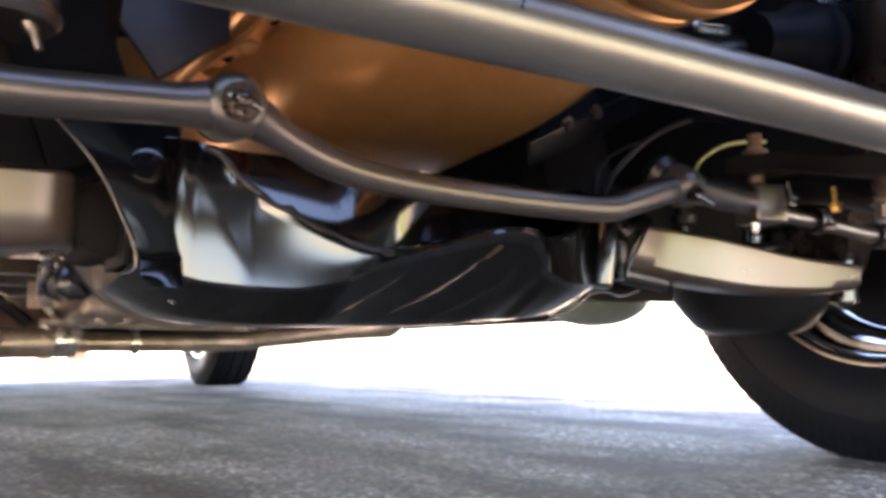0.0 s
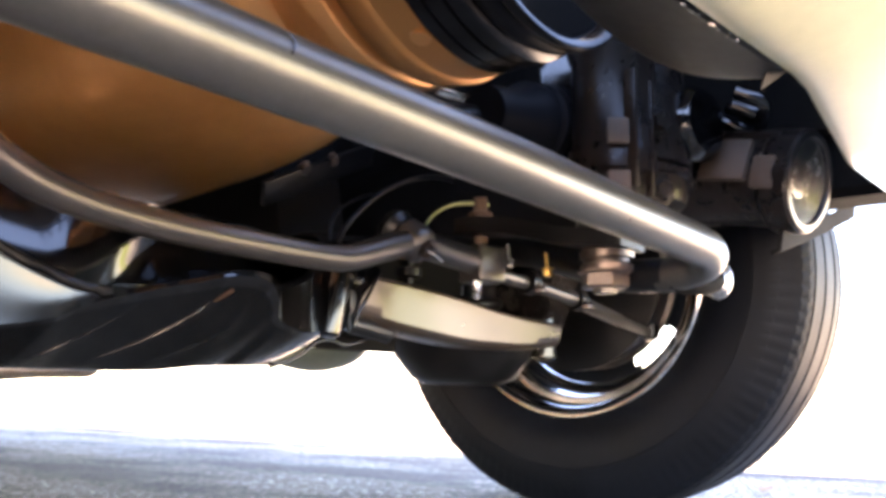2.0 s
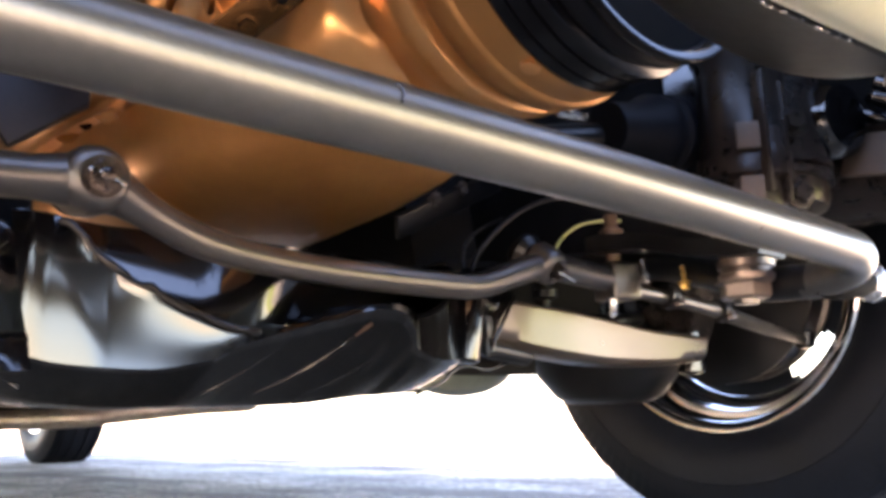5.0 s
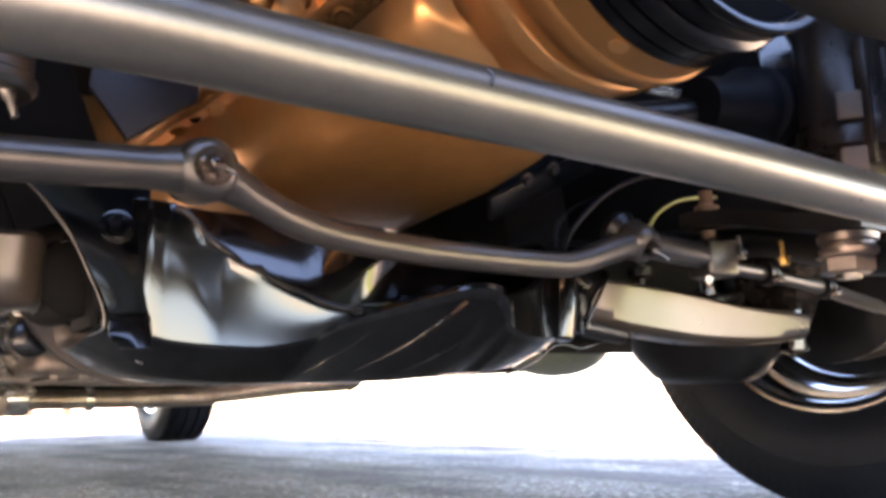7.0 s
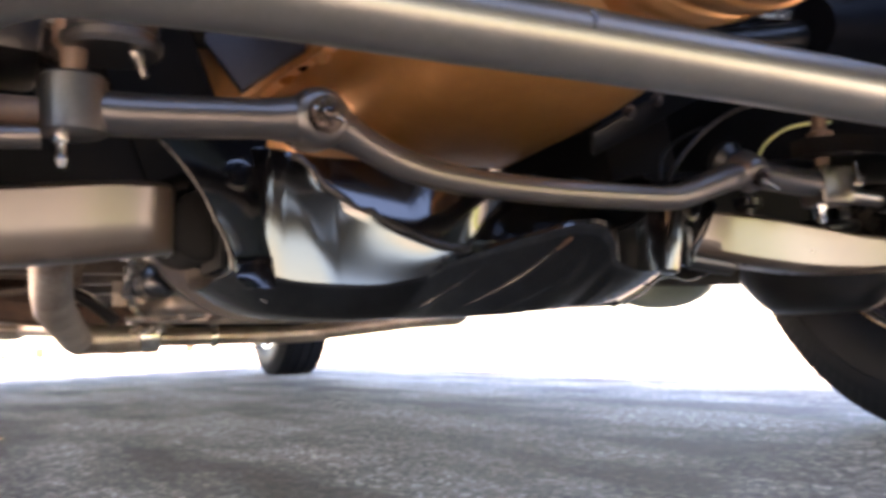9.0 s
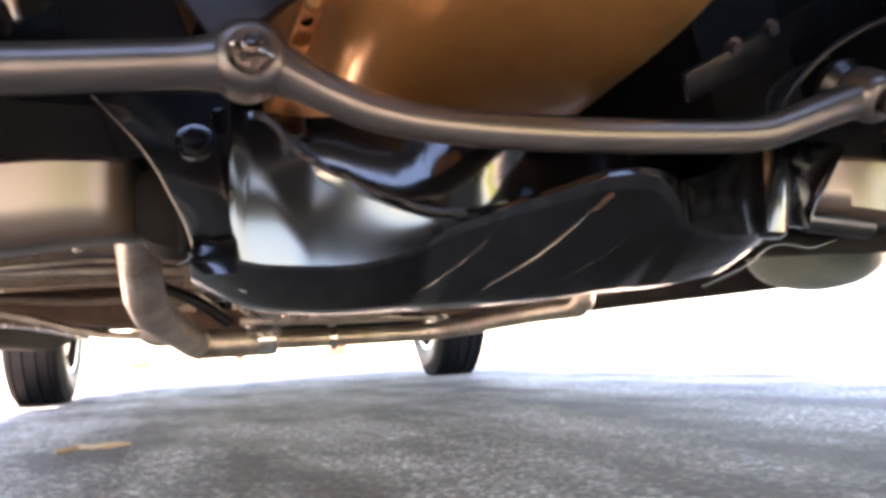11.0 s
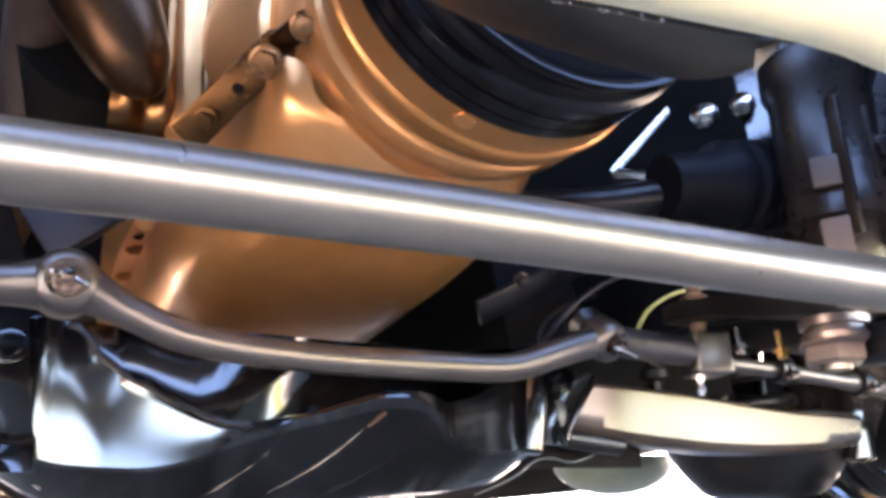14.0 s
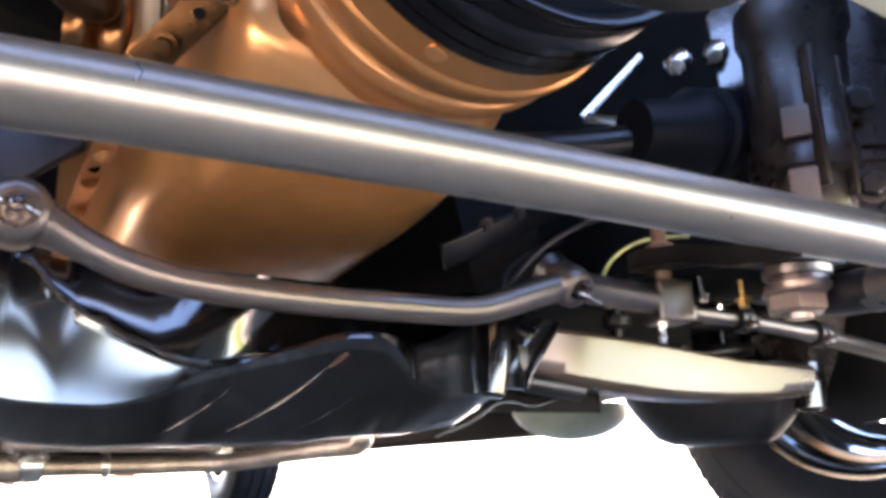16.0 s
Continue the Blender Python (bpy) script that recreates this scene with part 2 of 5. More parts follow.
def box(size, m, bevel=0.003, segs=2, bm=None):
    """A block with rounded edges, size in metres, at the pose m."""
    b = bmesh.new()
    bmesh.ops.create_cube(b, size=1.0, matrix=Matrix.Diagonal((*size, 1)))
    if bevel:
        bmesh.ops.bevel(b, geom=list(b.edges), offset=bevel, segments=segs, profile=0.6, affect="EDGES")
    b.transform(m)
    if bm is None:
        return b
    me = bpy.data.meshes.new("scratch")
    b.to_mesh(me)
    b.free()
    bm.from_mesh(me)
    bpy.data.meshes.remove(me)
    return bm


def plate(outline, thickness, m, bevel=0.0, bm=None):
    """A flat plate: an outline in x and y, thickness along z, at the pose m."""
    b = bmesh.new()
    f = b.faces.new([b.verts.new((x, y, -thickness / 2)) for x, y in outline])
    r = bmesh.ops.extrude_face_region(b, geom=[f])
    bmesh.ops.translate(b, verts=[v for v in r["geom"] if isinstance(v, bmesh.types.BMVert)], vec=(0, 0, thickness))
    if bevel:
        bmesh.ops.bevel(b, geom=list(b.edges), offset=bevel, segments=2, profile=0.6, affect="EDGES")
    b.transform(m)
    if bm is None:
        return b
    me = bpy.data.meshes.new("scratch")
    b.to_mesh(me)
    b.free()
    bm.from_mesh(me)
    bpy.data.meshes.remove(me)
    return bm


def grid(rows, bm=None, thick=0.0, ring=False):
    """A sheet through rows of points; ring closes each row into a loop and caps the ends; thick gives a sheet its thickness."""
    bm = bm or bmesh.new()
    vs = [[bm.verts.new(p) for p in row] for row in rows]
    n = len(vs[0])
    for a, b in zip(vs, vs[1:]):
        for k in range(n if ring else n - 1):
            bm.faces.new((a[k], a[(k + 1) % n], b[(k + 1) % n], b[k]))
    if ring:
        bm.faces.new(vs[0])
        bm.faces.new(vs[-1])
    if thick:
        bmesh.ops.recalc_face_normals(bm, faces=bm.faces)
        bmesh.ops.solidify(bm, geom=list(bm.faces), thickness=thick)
    return bm


def bolt(at, axis, r=0.007, h=0.006, flange=1.35, shaft=0.0):
    """A hexagon head with a washer and, if asked for, a threaded shank behind it."""
    bm = lathe([(0, r * flange), (0.0015, r * flange), (0.0018, r * 1.15)], at, axis, 20)
    lathe([(0.0012, r), (h * 0.8, r), (h, r * 0.86), (h * 1.02, r * 0.4)], at, axis, 6, bm)
    if shaft:
        lathe([(-shaft, r * 0.5), (0.001, r * 0.5)], at, axis, 12, bm)
    return bm


def castle_nut(at, axis, r=0.011, h=0.012):
    """A slotted nut with the stud's end standing in it."""
    bm = lathe([(0, r * 1.25), (0.0014, r * 1.25)], at, axis, 24)
    lathe([(0.001, r), (h * 0.55, r), (h * 0.6, r * 0.85)], at, axis, 6, bm)
    ax = Vector(axis).normalized()
    u = ax.orthogonal().normalized()
    v = ax.cross(u)
    for k in range(6):
        a = math.pi / 3 * k
        d = math.cos(a) * u + math.sin(a) * v
        lathe([(h * 0.5, r * 0.22), (h, r * 0.22)], Vector(at) + d * r * 0.68, axis, 8, bm)
    lathe([(0, r * 0.42), (h * 1.05, r * 0.42), (h * 1.15, r * 0.3)], at, axis, 14, bm)
    return bm


def empty(name, at, parent=None):
    ob = new(name)
    ob.location = at
    if parent:
        ob.parent = parent
    return ob


# ---- ground ----
# assumed concrete, much paler than the paving to throw light under the car
CONCRETE = material("pale_bounce_concrete", (0.56, 0.47, 0.37), 0.85, 0, 0.12, 0.8, 40, 0.4, 0.004)
bm = bmesh.new()
bmesh.ops.create_grid(bm, x_segments=40, y_segments=40, size=300)
ground = part("ground", bm, CONCRETE)
ground.location.z = -0.006
tagged(ground, "pale beige concrete ground, lightened to bounce light", "ground", kind="structure")
road = part("pavement", box((3.4, 7.4, 0.05), pose(0, 2.1, -0.025), 0.01), ASPHALT)
tagged(road, "grey asphalt paving with pale stone chips and stains", "pavement", kind="structure")
rows = []
for far in (2.3, 3.2, 5.0, 9.0, 20.0, 60.0):
    rows.append([(0.4 + far * math.sin(radians(a)), -far * math.cos(radians(a)), 0.02 + random.uniform(0, 0.015)) for a in np.linspace(6, 43, 16)])
bm = grid(rows)
lawn = part("lawn", bm, GRASS)
tagged(lawn, "sunlit yellow-green lawn in front of the car", "lawn", kind="structure")

# ---- the car ----
car = empty("car", (0, 0, 0))
tagged(car, "old car seen from below, glossy black suspension, bronze engine", "car")


# the front crossmember: stations of x, face y, top z, fold z, bottom z
CROSS = [
    (-0.206, 0.004, 0.276, 0.200, 0.191),
    (-0.190, -0.006, 0.274, 0.190, 0.181),
    (-0.172, -0.017, 0.272, 0.187, 0.170),
    (-0.157, -0.026, 0.266, 0.183, 0.164),
    (-0.133, -0.040, 0.238, 0.180, 0.160),
    (-0.109, -0.054, 0.222, 0.179, 0.158),
    (-0.084, -0.069, 0.206, 0.184, 0.158),
    (-0.069, -0.078, 0.201, 0.192, 0.158),
    (-0.034, -0.084, 0.206, 0.203, 0.158),
    (-0.007, -0.087, 0.213, 0.210, 0.158),
    (0.021, -0.088, 0.221, 0.217, 0.159),
    (0.050, -0.084, 0.222, 0.217, 0.162),
    (0.068, -0.074, 0.219, 0.205, 0.163),
    (0.080, -0.060, 0.220, 0.196, 0.164),
    (0.109, -0.046, 0.228, 0.190, 0.165),
    (0.133, -0.036, 0.242, 0.190, 0.168),
    (0.157, -0.025, 0.262, 0.192, 0.172),
    (0.175, -0.014, 0.270, 0.196, 0.180),
    (0.205, 0.004, 0.276, 0.206, 0.194),
    (0.232, 0.018, 0.280, 0.222, 0.209),
]


def cross_at(x):
    """Face y, top z, fold z and bottom z of the crossmember at x."""
    c = np.array(CROSS)
    return [float(np.interp(x, c[:, 0], c[:, k])) for k in (1, 2, 3, 4)]


def crease(x, z):
    """Depth of the three pressed creases in the hump's face."""
    d = 0.0
    for (x0, z0), (x1, z1) in (((-0.038, 0.199), (-0.078, 0.162)), ((0.013, 0.203), (-0.042, 0.158)), ((0.044, 0.19), (-0.004, 0.158))):
        run = np.array((x1 - x0, z1 - z0))
        t = min(1, max(0, ((x - x0) * run[0] + (z - z0) * run[1]) / (run @ run)))
        off = math.hypot(x - x0 - t * run[0] - 0.006 * math.sin(3.14 * t), z - z0 - t * run[1])
        d += math.exp(-(off / 0.0045) ** 2)
    return d


LOWER = []


def crossmember():
    xs = np.linspace(-0.198, 0.232, 158)
    table = smooth_line(CROSS, 8)
    def at(x):
        return [float(np.interp(x, table[:, 0], table[:, k])) for k in (1, 2, 3, 4)]
    rows = []
    for x in xs:
        y, top, fold, low = at(x)
        fluted = 0.005 * math.exp(-((abs(x) - 0.174) / 0.006) ** 2)
        ridge = max(top, float(np.interp(x, (-0.16, -0.07, 0.0, 0.08, 0.16), (0.276, 0.266, 0.257, 0.256, 0.274))))
        back = float(np.interp(x, (-0.085, 0.005), (0.41 * (ridge - top), -0.034)))
        foot = float(np.interp(x, (-0.17, -0.13, -0.085, 0.005), (0.012, 0.018, 0.014, 0.048)))
        lean = float(np.interp(x, (-0.19, -0.16, -0.115, -0.07), (0.25, 0.15, 0.1, -0.15)))
        hump = float(np.interp(x, (-0.085, -0.060, 0.070, 0.090), (0, 1, 1, 0)))
        row = [(x, 0.135, ridge - 0.01), (x, 0.075, ridge), (x, y + foot + back + 0.010, ridge), (x, y + foot + back + 0.003, ridge - 0.002), (x, y + foot + back * 0.60, 0.35 * top + 0.65 * ridge), (x, y + foot + back * 0.14, 0.70 * top + 0.30 * ridge), (x, y + foot, top + 0.003), (x, y + 0.006, top + 0.001), (x, y + 0.001, top)]
        for k in range(8):
            t = k / 7
            z = top - 0.002 + (fold - top + 0.002) * t
            hollow = 0.0009 * math.sin(3.14 * t) * math.exp(-((x + 0.105) / 0.035) ** 2)
            left, right = -0.168 + 0.364 * (0.268 - z), -0.134
            fold_in = 0.15 * max(0, min(x, right) - left) * min(1, max(0, 1 - (x - right) / 0.045))
            row.append((x, y + fold_in - 0.004 * (1 - t) * lean - fluted * (1 - 0.4 * t) + (hollow + 0.004 * t * lean) * (1 - hump), z))
        yf = row[-1][1]
        n = 10
        for k in range(1, n + 1):
            t = k / n
            z = fold + (low - fold) * (0.8 * t + 0.2 * math.sin(t * math.pi / 2))
            yy = yf - 0.002 * math.sin(t * math.pi) + (0.052 + 0.018 * hump) * t
            row.append((x, yy - 0.0016 * crease(x, z), z))
            LOWER.append((x, z, yy))
        row += [(x, yy + 0.0012, low - 0.0003), (x, yf + 0.087, low - 0.001), (x, 0.12, low + 0.002), (x, 0.133, low + 0.012)]
        rows.append(row)
    bm = grid(rows, ring=True)
    bm.faces.index_update()
    member = part("crossmember", bm, BLACK, car, "glossy black pressed-steel front crossmember", 30)
    # the underside gets a less reflective copy of the black, to look shaded
    member.data.materials.append(DIM_BLACK)
    under = len(rows[0]) - 14
    for p in member.data.polygons:
        low = min(p.vertices, key=lambda v: v % len(rows[0])) % len(rows[0])
        if low >= under and max(v % len(rows[0]) for v in p.vertices) > under:
            p.material_index = 1
    return member


cross = crossmember()
# welded seam along the upper edge of the hollow, uneven
seam = []
for x in np.linspace(-0.160, -0.060, 26):
    y, top, fold, low = cross_at(x)
    seam.append((x, y - 0.002 + random.uniform(-.001, .001), top - 0.001 + random.uniform(-.0012, .0012), random.uniform(0.0016, 0.0030)))
part("weld_seam", tube(seam, 0.002, 8, 2), SATIN, cross, "rough black weld bead")
part("flange_edge", tube([(-0.246, -0.003, 0.282), (-0.237, -0.004, 0.272), (-0.222, -0.005, 0.254), (-0.212, -0.005, 0.238), (-0.2055, -0.005, 0.224), (-0.199, -0.005, 0.210), (-0.1955, -0.005, 0.198), (-0.1965, -0.004, 0.190), (-0.204, -0.001, 0.187)], 0.0011, 10), BLACK, cross)
part("flange_edge", tube([(-0.222, 0.048, 0.222), (-0.211, 0.045, 0.211), (-0.198, 0.036, 0.197), (-0.184, 0.026, 0.183), (-0.166, 0.016, 0.171)], 0.0014, 10), BLACK, cross)
SIDE_RIM = [(0.178, -0.190), (0.186, -0.1965), (0.192, -0.1955), (0.200, -0.1955), (0.210, -0.199), (0.224, -0.2055), (0.238, -0.212), (0.254, -0.222), (0.272, -0.237), (0.282, -0.246)]
rows = []
for z in np.linspace(0.1785, 0.282, 28):
    rim = float(np.interp(z, [p[0] for p in SIDE_RIM], [p[1] for p in SIDE_RIM]))
    rows.append([(rim + (-0.172 - rim) * u, -0.016 + 0.11 * (z - 0.20) - 0.003 * u - 0.0015 * math.sin(3.14 * u) - 0.006 * max(0, (0.198 - z) / 0.02), z) for u in np.linspace(0, 1, 18)])
part("side_plate", grid(rows, thick=0.003), BLACK, cross, "glossy black end plate with a bolt", 60)
# dark sheet added over the crossmember's end to hide its bright reflection
part("end_mask", box((0.004, 0.060, 0.078), pose(-0.2005, 0.026, 0.232), 0.001), SHADE_BLACK, cross)
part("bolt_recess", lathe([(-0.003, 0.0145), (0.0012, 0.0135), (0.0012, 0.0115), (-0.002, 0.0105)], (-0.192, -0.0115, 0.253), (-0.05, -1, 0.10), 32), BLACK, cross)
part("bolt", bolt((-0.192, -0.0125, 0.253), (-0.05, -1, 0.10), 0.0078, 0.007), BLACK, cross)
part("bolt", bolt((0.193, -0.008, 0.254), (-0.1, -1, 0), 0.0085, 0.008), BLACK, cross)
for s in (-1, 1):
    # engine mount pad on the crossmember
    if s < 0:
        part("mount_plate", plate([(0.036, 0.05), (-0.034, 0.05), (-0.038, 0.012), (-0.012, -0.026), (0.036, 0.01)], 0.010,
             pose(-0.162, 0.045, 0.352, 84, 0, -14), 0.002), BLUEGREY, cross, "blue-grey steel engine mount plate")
    # ends and tower are coloured for shade instead of the gloss black
    part("crossmember_end", box((0.24, 0.07, 0.06), pose(s * 0.345, 0.100, 0.275, 0, -4 * s, 0), 0.01), SHADE_BLACK, cross)
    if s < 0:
        part("dark_tower", box((0.07, 0.10, 0.12), pose(s * 0.225, 0.11, 0.325, 0, 20 * s, 0), 0.006), SHADE_BLACK, cross)
    else:
        # thin black hose curving beside the pan
        part("vent_hose", tube([(0.190, 0.0, 0.262), (0.2, 0, 0.283), (0.219, 0, 0.304), (0.250, 0, 0.328), (0.287, 0, 0.347), (0.326, 0, 0.359), (0.37, 0.01, 0.366)], 0.0024, 10), SATIN, cross, "thin black curved hose")
def on_face(x, z):
    """The crossmember's lower face at x and z."""
    near = sorted(LOWER, key=lambda p: (p[0] - x) ** 2 + (p[1] - z) ** 2)[:4]
    weigh = [1 / (math.hypot(p[0] - x, p[1] - z) + 1e-5) for p in near]
    return sum(w * p[2] for w, p in zip(weigh, near)) / sum(weigh)


for (x0, z0), (x1, z1) in (((-0.038, 0.197), (-0.080, 0.161)), ((0.013, 0.201), (-0.044, 0.160)), ((0.044, 0.188), (-0.006, 0.160))):
    track = []
    for t in np.linspace(0, 1, 16):
        x, z = x0 + (x1 - x0) * t + 0.006 * math.sin(3.14 * t), z0 + (z1 - z0) * t
        track.append((x, on_face(x, z) - 0.0016 * crease(x, z) - 0.0002, z, 0.0005 - 0.0003 * abs(2 * t - 1)))
    part("crease", tube(track, 0.001, 8, 1, smooth=False), BLACK, cross)
part("paint_chip", tube([(0.024, on_face(0.024, 0.209) - 0.0004, 0.209, 0.0012), (0.018, on_face(0.018, 0.204) - 0.0004, 0.204, 0.0016), (0.014, on_face(0.014, 0.201) - 0.0004, 0.201, 0.0008)], 0.002, 8, 3), DULLRUST, cross, "rusty chip in the black paint")


# ---- frame rails ----
for s in (-1, 1):
    rows = []
    for y, x, lo, hi in ((-0.62, 0.54, 0.33, 0.42), (-0.45, 0.55, 0.33, 0.42), (-0.30, 0.55, 0.33, 0.42), (-0.10, 0.50, 0.31, 0.42), (0.12, 0.46, 0.30, 0.42), (0.30, 0.50, 0.27, 0.40),
                         (0.46, 0.60, 0.20, 0.32), (0.60, 0.66, 0.185, 0.29), (2.2, 0.66, 0.185, 0.29), (2.5, 0.56, 0.25, 0.36), (2.9, 0.52, 0.36, 0.46), (3.6, 0.52, 0.34, 0.42)):
        rows.append([(s * (x + dx), y, z) for dx, z in ((-0.035, lo + 0.008), (-0.027, lo), (0.027, lo), (0.035, lo + 0.008), (0.035, hi), (-0.035, hi))])
    rail = part("frame_rail", grid(rows, ring=True), SHADE_BLACK, car, "black steel frame rail")
    dome = []
    for k in range(7):
        a = math.pi / 2 * k / 6
        dome.append((-0.050 * math.sin(a), 0.089 * math.cos(a) + 0.001))
    part("body_mount", lathe(dome, (s * 0.602, 0.46, 0.222), (0, 0, 1), 40), CUP, rail, "rounded body mount cup, pale green for reflected light")


# ---- front anti-roll bar ----
bar = part("anti_roll_bar", tube([(-0.365, 0.06, 0.252), (-0.376, -0.12, 0.254), (-0.356, -0.21, 0.256), (-0.340, -0.258, 0.2565), (-0.320, -0.287, 0.2555), (-0.292, -0.300, 0.2525), (-0.255, -0.303, 0.2525), (-0.20, -0.303, 0.2525),
           (-0.12, -0.303, 0.2527), (0.0, -0.303, 0.2518), (0.12, -0.303, 0.2495), (0.222, -0.303, 0.2473), (0.258, -0.301, 0.2457), (0.281, -0.290, 0.241), (0.291, -0.266, 0.2368), (0.294, -0.252, 0.2362)],
           0.0138, 36, 10), STEEL, car, "smooth grey steel anti-roll bar")
# same steel bar, but its shade past the bend is put in as black
part("bar_arm", tube([(0.2925, -0.258, 0.2363), (0.300, -0.21, 0.2405), (0.326, -0.145, 0.262), (0.342, -0.09, 0.276), (0.372, 0.06, 0.300)], 0.0134, 28, 8), SATIN, bar, "end of the bar, coloured black for its shade")
part("lug_arm", tube([(0.284, -0.262, 0.229, 0.004), (0.296, -0.268, 0.229, 0.008), (0.318, -0.274, 0.231, 0.009), (0.340, -0.276, 0.236, 0.009)], 0.009, 20, 6), SHADE_BLACK, bar)
part("end_lug", lathe([(0, 0.003), (0.002, 0.0065), (0.006, 0.0095), (0.012, 0.0110), (0.019, 0.0110), (0.025, 0.0092), (0.029, 0.0060), (0.031, 0.002)], (0.345, -0.276, 0.222), (0.20, 0, 1), 28), BRIGHT, bar, "grey steel lug at the bend")
for x, y, z, ny, nz in [(0.1098, -0.3143, 0.2418, -0.82, -0.57), (0.1194, -0.3129, 0.2591, -0.72, 0.7)]:
    part("rust_speck", lathe([(-0.0004, 0.0011), (0.0002, 0.0008)], (x, y, z), (0, ny, nz), 8), DULLRUST, bar)
part("scratch", tube([(-0.140, -0.3145, 0.2612), (-0.139, -0.3165, 0.2575), (-0.1405, -0.3172, 0.2535)], 0.0005, 6), CAST, bar)
for s in (-1, 1):
    drop = part("end_link", tube([(s * 0.36, 0.06, 0.285), (s * 0.36, 0.06, 0.222)], 0.005, 14), SATIN, car, "black anti-roll bar end link")
    for z in (0.270, 0.233):
        part("bushing", lathe([(-0.006, 0.010), (-0.004, 0.0135), (0.004, 0.0135), (0.006, 0.010)], (s * 0.36, 0.06, z), (0, 0, 1), 24), SATIN, drop, "black rubber bushing")
    part("nut", bolt((s * 0.36, 0.06, 0.284), (0, 0, 1), 0.008, 0.007), BRASS, drop)


# ---- centre link, tie rods, idler and pitman arm ----
LY = -0.090
link = part("centre_link", tube([(-0.297, LY, 0.2665, 0.0118), (-0.268, LY, 0.2665, 0.0118), (-0.214, LY, 0.2700, 0.0116), (-0.194, LY, 0.2712, 0.0118), (-0.180, LY, 0.2722, 0.0138), (-0.166, LY, 0.2728, 0.0148), (-0.153, LY, 0.2698, 0.0132), (-0.142, LY, 0.2648, 0.0108),
            (-0.130, LY, 0.2590, 0.0098), (-0.108, LY, 0.2500, 0.0098), (-0.080, LY, 0.2440, 0.0093), (-0.040, LY, 0.2404, 0.0093), (0.005, LY, 0.2386, 0.0093), (0.060, LY, 0.2382, 0.0093),
            (0.105, LY, 0.2392, 0.0094), (0.128, LY, 0.2440, 0.0096), (0.150, LY, 0.2515, 0.0102), (0.172, LY, 0.2585, 0.0105), (0.190, LY, 0.2625, 0.011), (0.212, LY, 0.2620, 0.0112), (0.240, LY, 0.2600, 0.0112), (0.281, LY, 0.2580, 0.0112)],
            0.011, 28, 6), LINKS, car, "bent grey steel steering centre link")


def eye(x, z, tilt, k=1.0):
    d = Vector((math.sin(radians(tilt)) * 0.3, -1, -math.sin(radians(tilt)))).normalized()
    bm = lathe([(q * k, r * k) for q, r in ((-0.013, 0.0160), (-0.011, 0.0182), (0.005, 0.0184), (0.0100, 0.0176), (0.0135, 0.0155), (0.0152, 0.0125), (0.0162, 0.0095), (0.0164, 0.006))], (x, LY, z), d, 36)
    boss = part("eye", bm, LINKS, link)
    part("castle_nut", castle_nut(Vector((x, LY, z)) + d * 0.0160 * k, d, 0.0090 * k, 0.008 * k), NUTS, boss, "dull plated castle nut")
    part("cotter_pin", tube([Vector((x - 0.009, LY, z + 0.002)) + d * 0.0222, Vector((x, LY, z)) + d * 0.0235, Vector((x + 0.010, LY, z - 0.004)) + d * 0.0222], 0.0011, 8), BRIGHT, boss)
    part("boot", lathe([(-0.013, 0.013), (-0.020, 0.017), (-0.028, 0.013)], (x, LY, z), d, 24), SATIN, boss, "black rubber dust boot")
    return boss


eye(-0.166, 0.2735, 4)
eye(0.190, 0.2640, 42, 0.84)

for s, x, z in ((-1, -0.297, 0.2685), (1, 0.281, 0.2575)):
    block = part("link_socket", lathe([(-0.0155, 0.0150), (-0.0145, 0.0170), (0.0135, 0.0170), (0.0155, 0.0150)], (x, LY, z), (0, 0, 1), 36) if s < 0 else
                 box((0.030, 0.030, 0.032), pose(x + 0.003, LY, z - 0.001, 0, 0, -14), 0.003, 3), SOCKET, link, "machined steel socket")
    part("grease_fitting", lathe([(0, 0.0045), (0.006, 0.0045), (0.007, 0.003), (0.013, 0.0028), (0.015, 0.0036), (0.019, 0.002)], (x - 0.006, LY, z - 0.013), (0.05, 0, -1), 14), BRIGHT, block, "small bright grease fitting")
    part("stud", lathe([(0, 0.006), (0.016, 0.007), (0.020, 0.0105), (0.032, 0.0105), (0.034, 0.006), (0.046, 0.006)], (x, LY, z + 0.013), (0, 0, 1), 16), RUST, block, "brown rusty ball stud")
part("cap", lathe([(0, 0.0075), (0.018, 0.0075), (0.020, 0.006)], (-0.313, LY, 0.264), (-1, 0, 0), 18), RUST, link, "rusty brown link end")

# idler arm over the right-hand socket of the link
idler = part("idler_arm", box((0.03, 0.10, 0.016), pose(-0.297, -0.045, 0.312, -6, 0, 0), 0.005), CAST, car, "cast-iron idler arm")
part("idler_cup", lathe([(0, 0.024), (0.003, 0.0265), (0.007, 0.0265), (0.009, 0.0245), (0.030, 0.0245), (0.033, 0.020)], (-0.279, -0.090, 0.298), (0, 0, 1), 36), SOCKET, idler, "grey steel idler cup")
part("grease_fitting", lathe([(0, 0.004), (0.005, 0.004), (0.007, 0.0025), (0.015, 0.002)], (-0.268, -0.098, 0.299), (0.35, -0.1, -1), 12), SOCKET, idler)
part("idler_bracket", box((0.05, 0.09, 0.10), pose(-0.330, 0.0, 0.36, 0, 0, 8), 0.008), SATIN, idler)
part("idler_bolt", bolt((-0.335, -0.046, 0.362), (0, -1, 0), 0.009, 0.008), BRIGHT, idler)

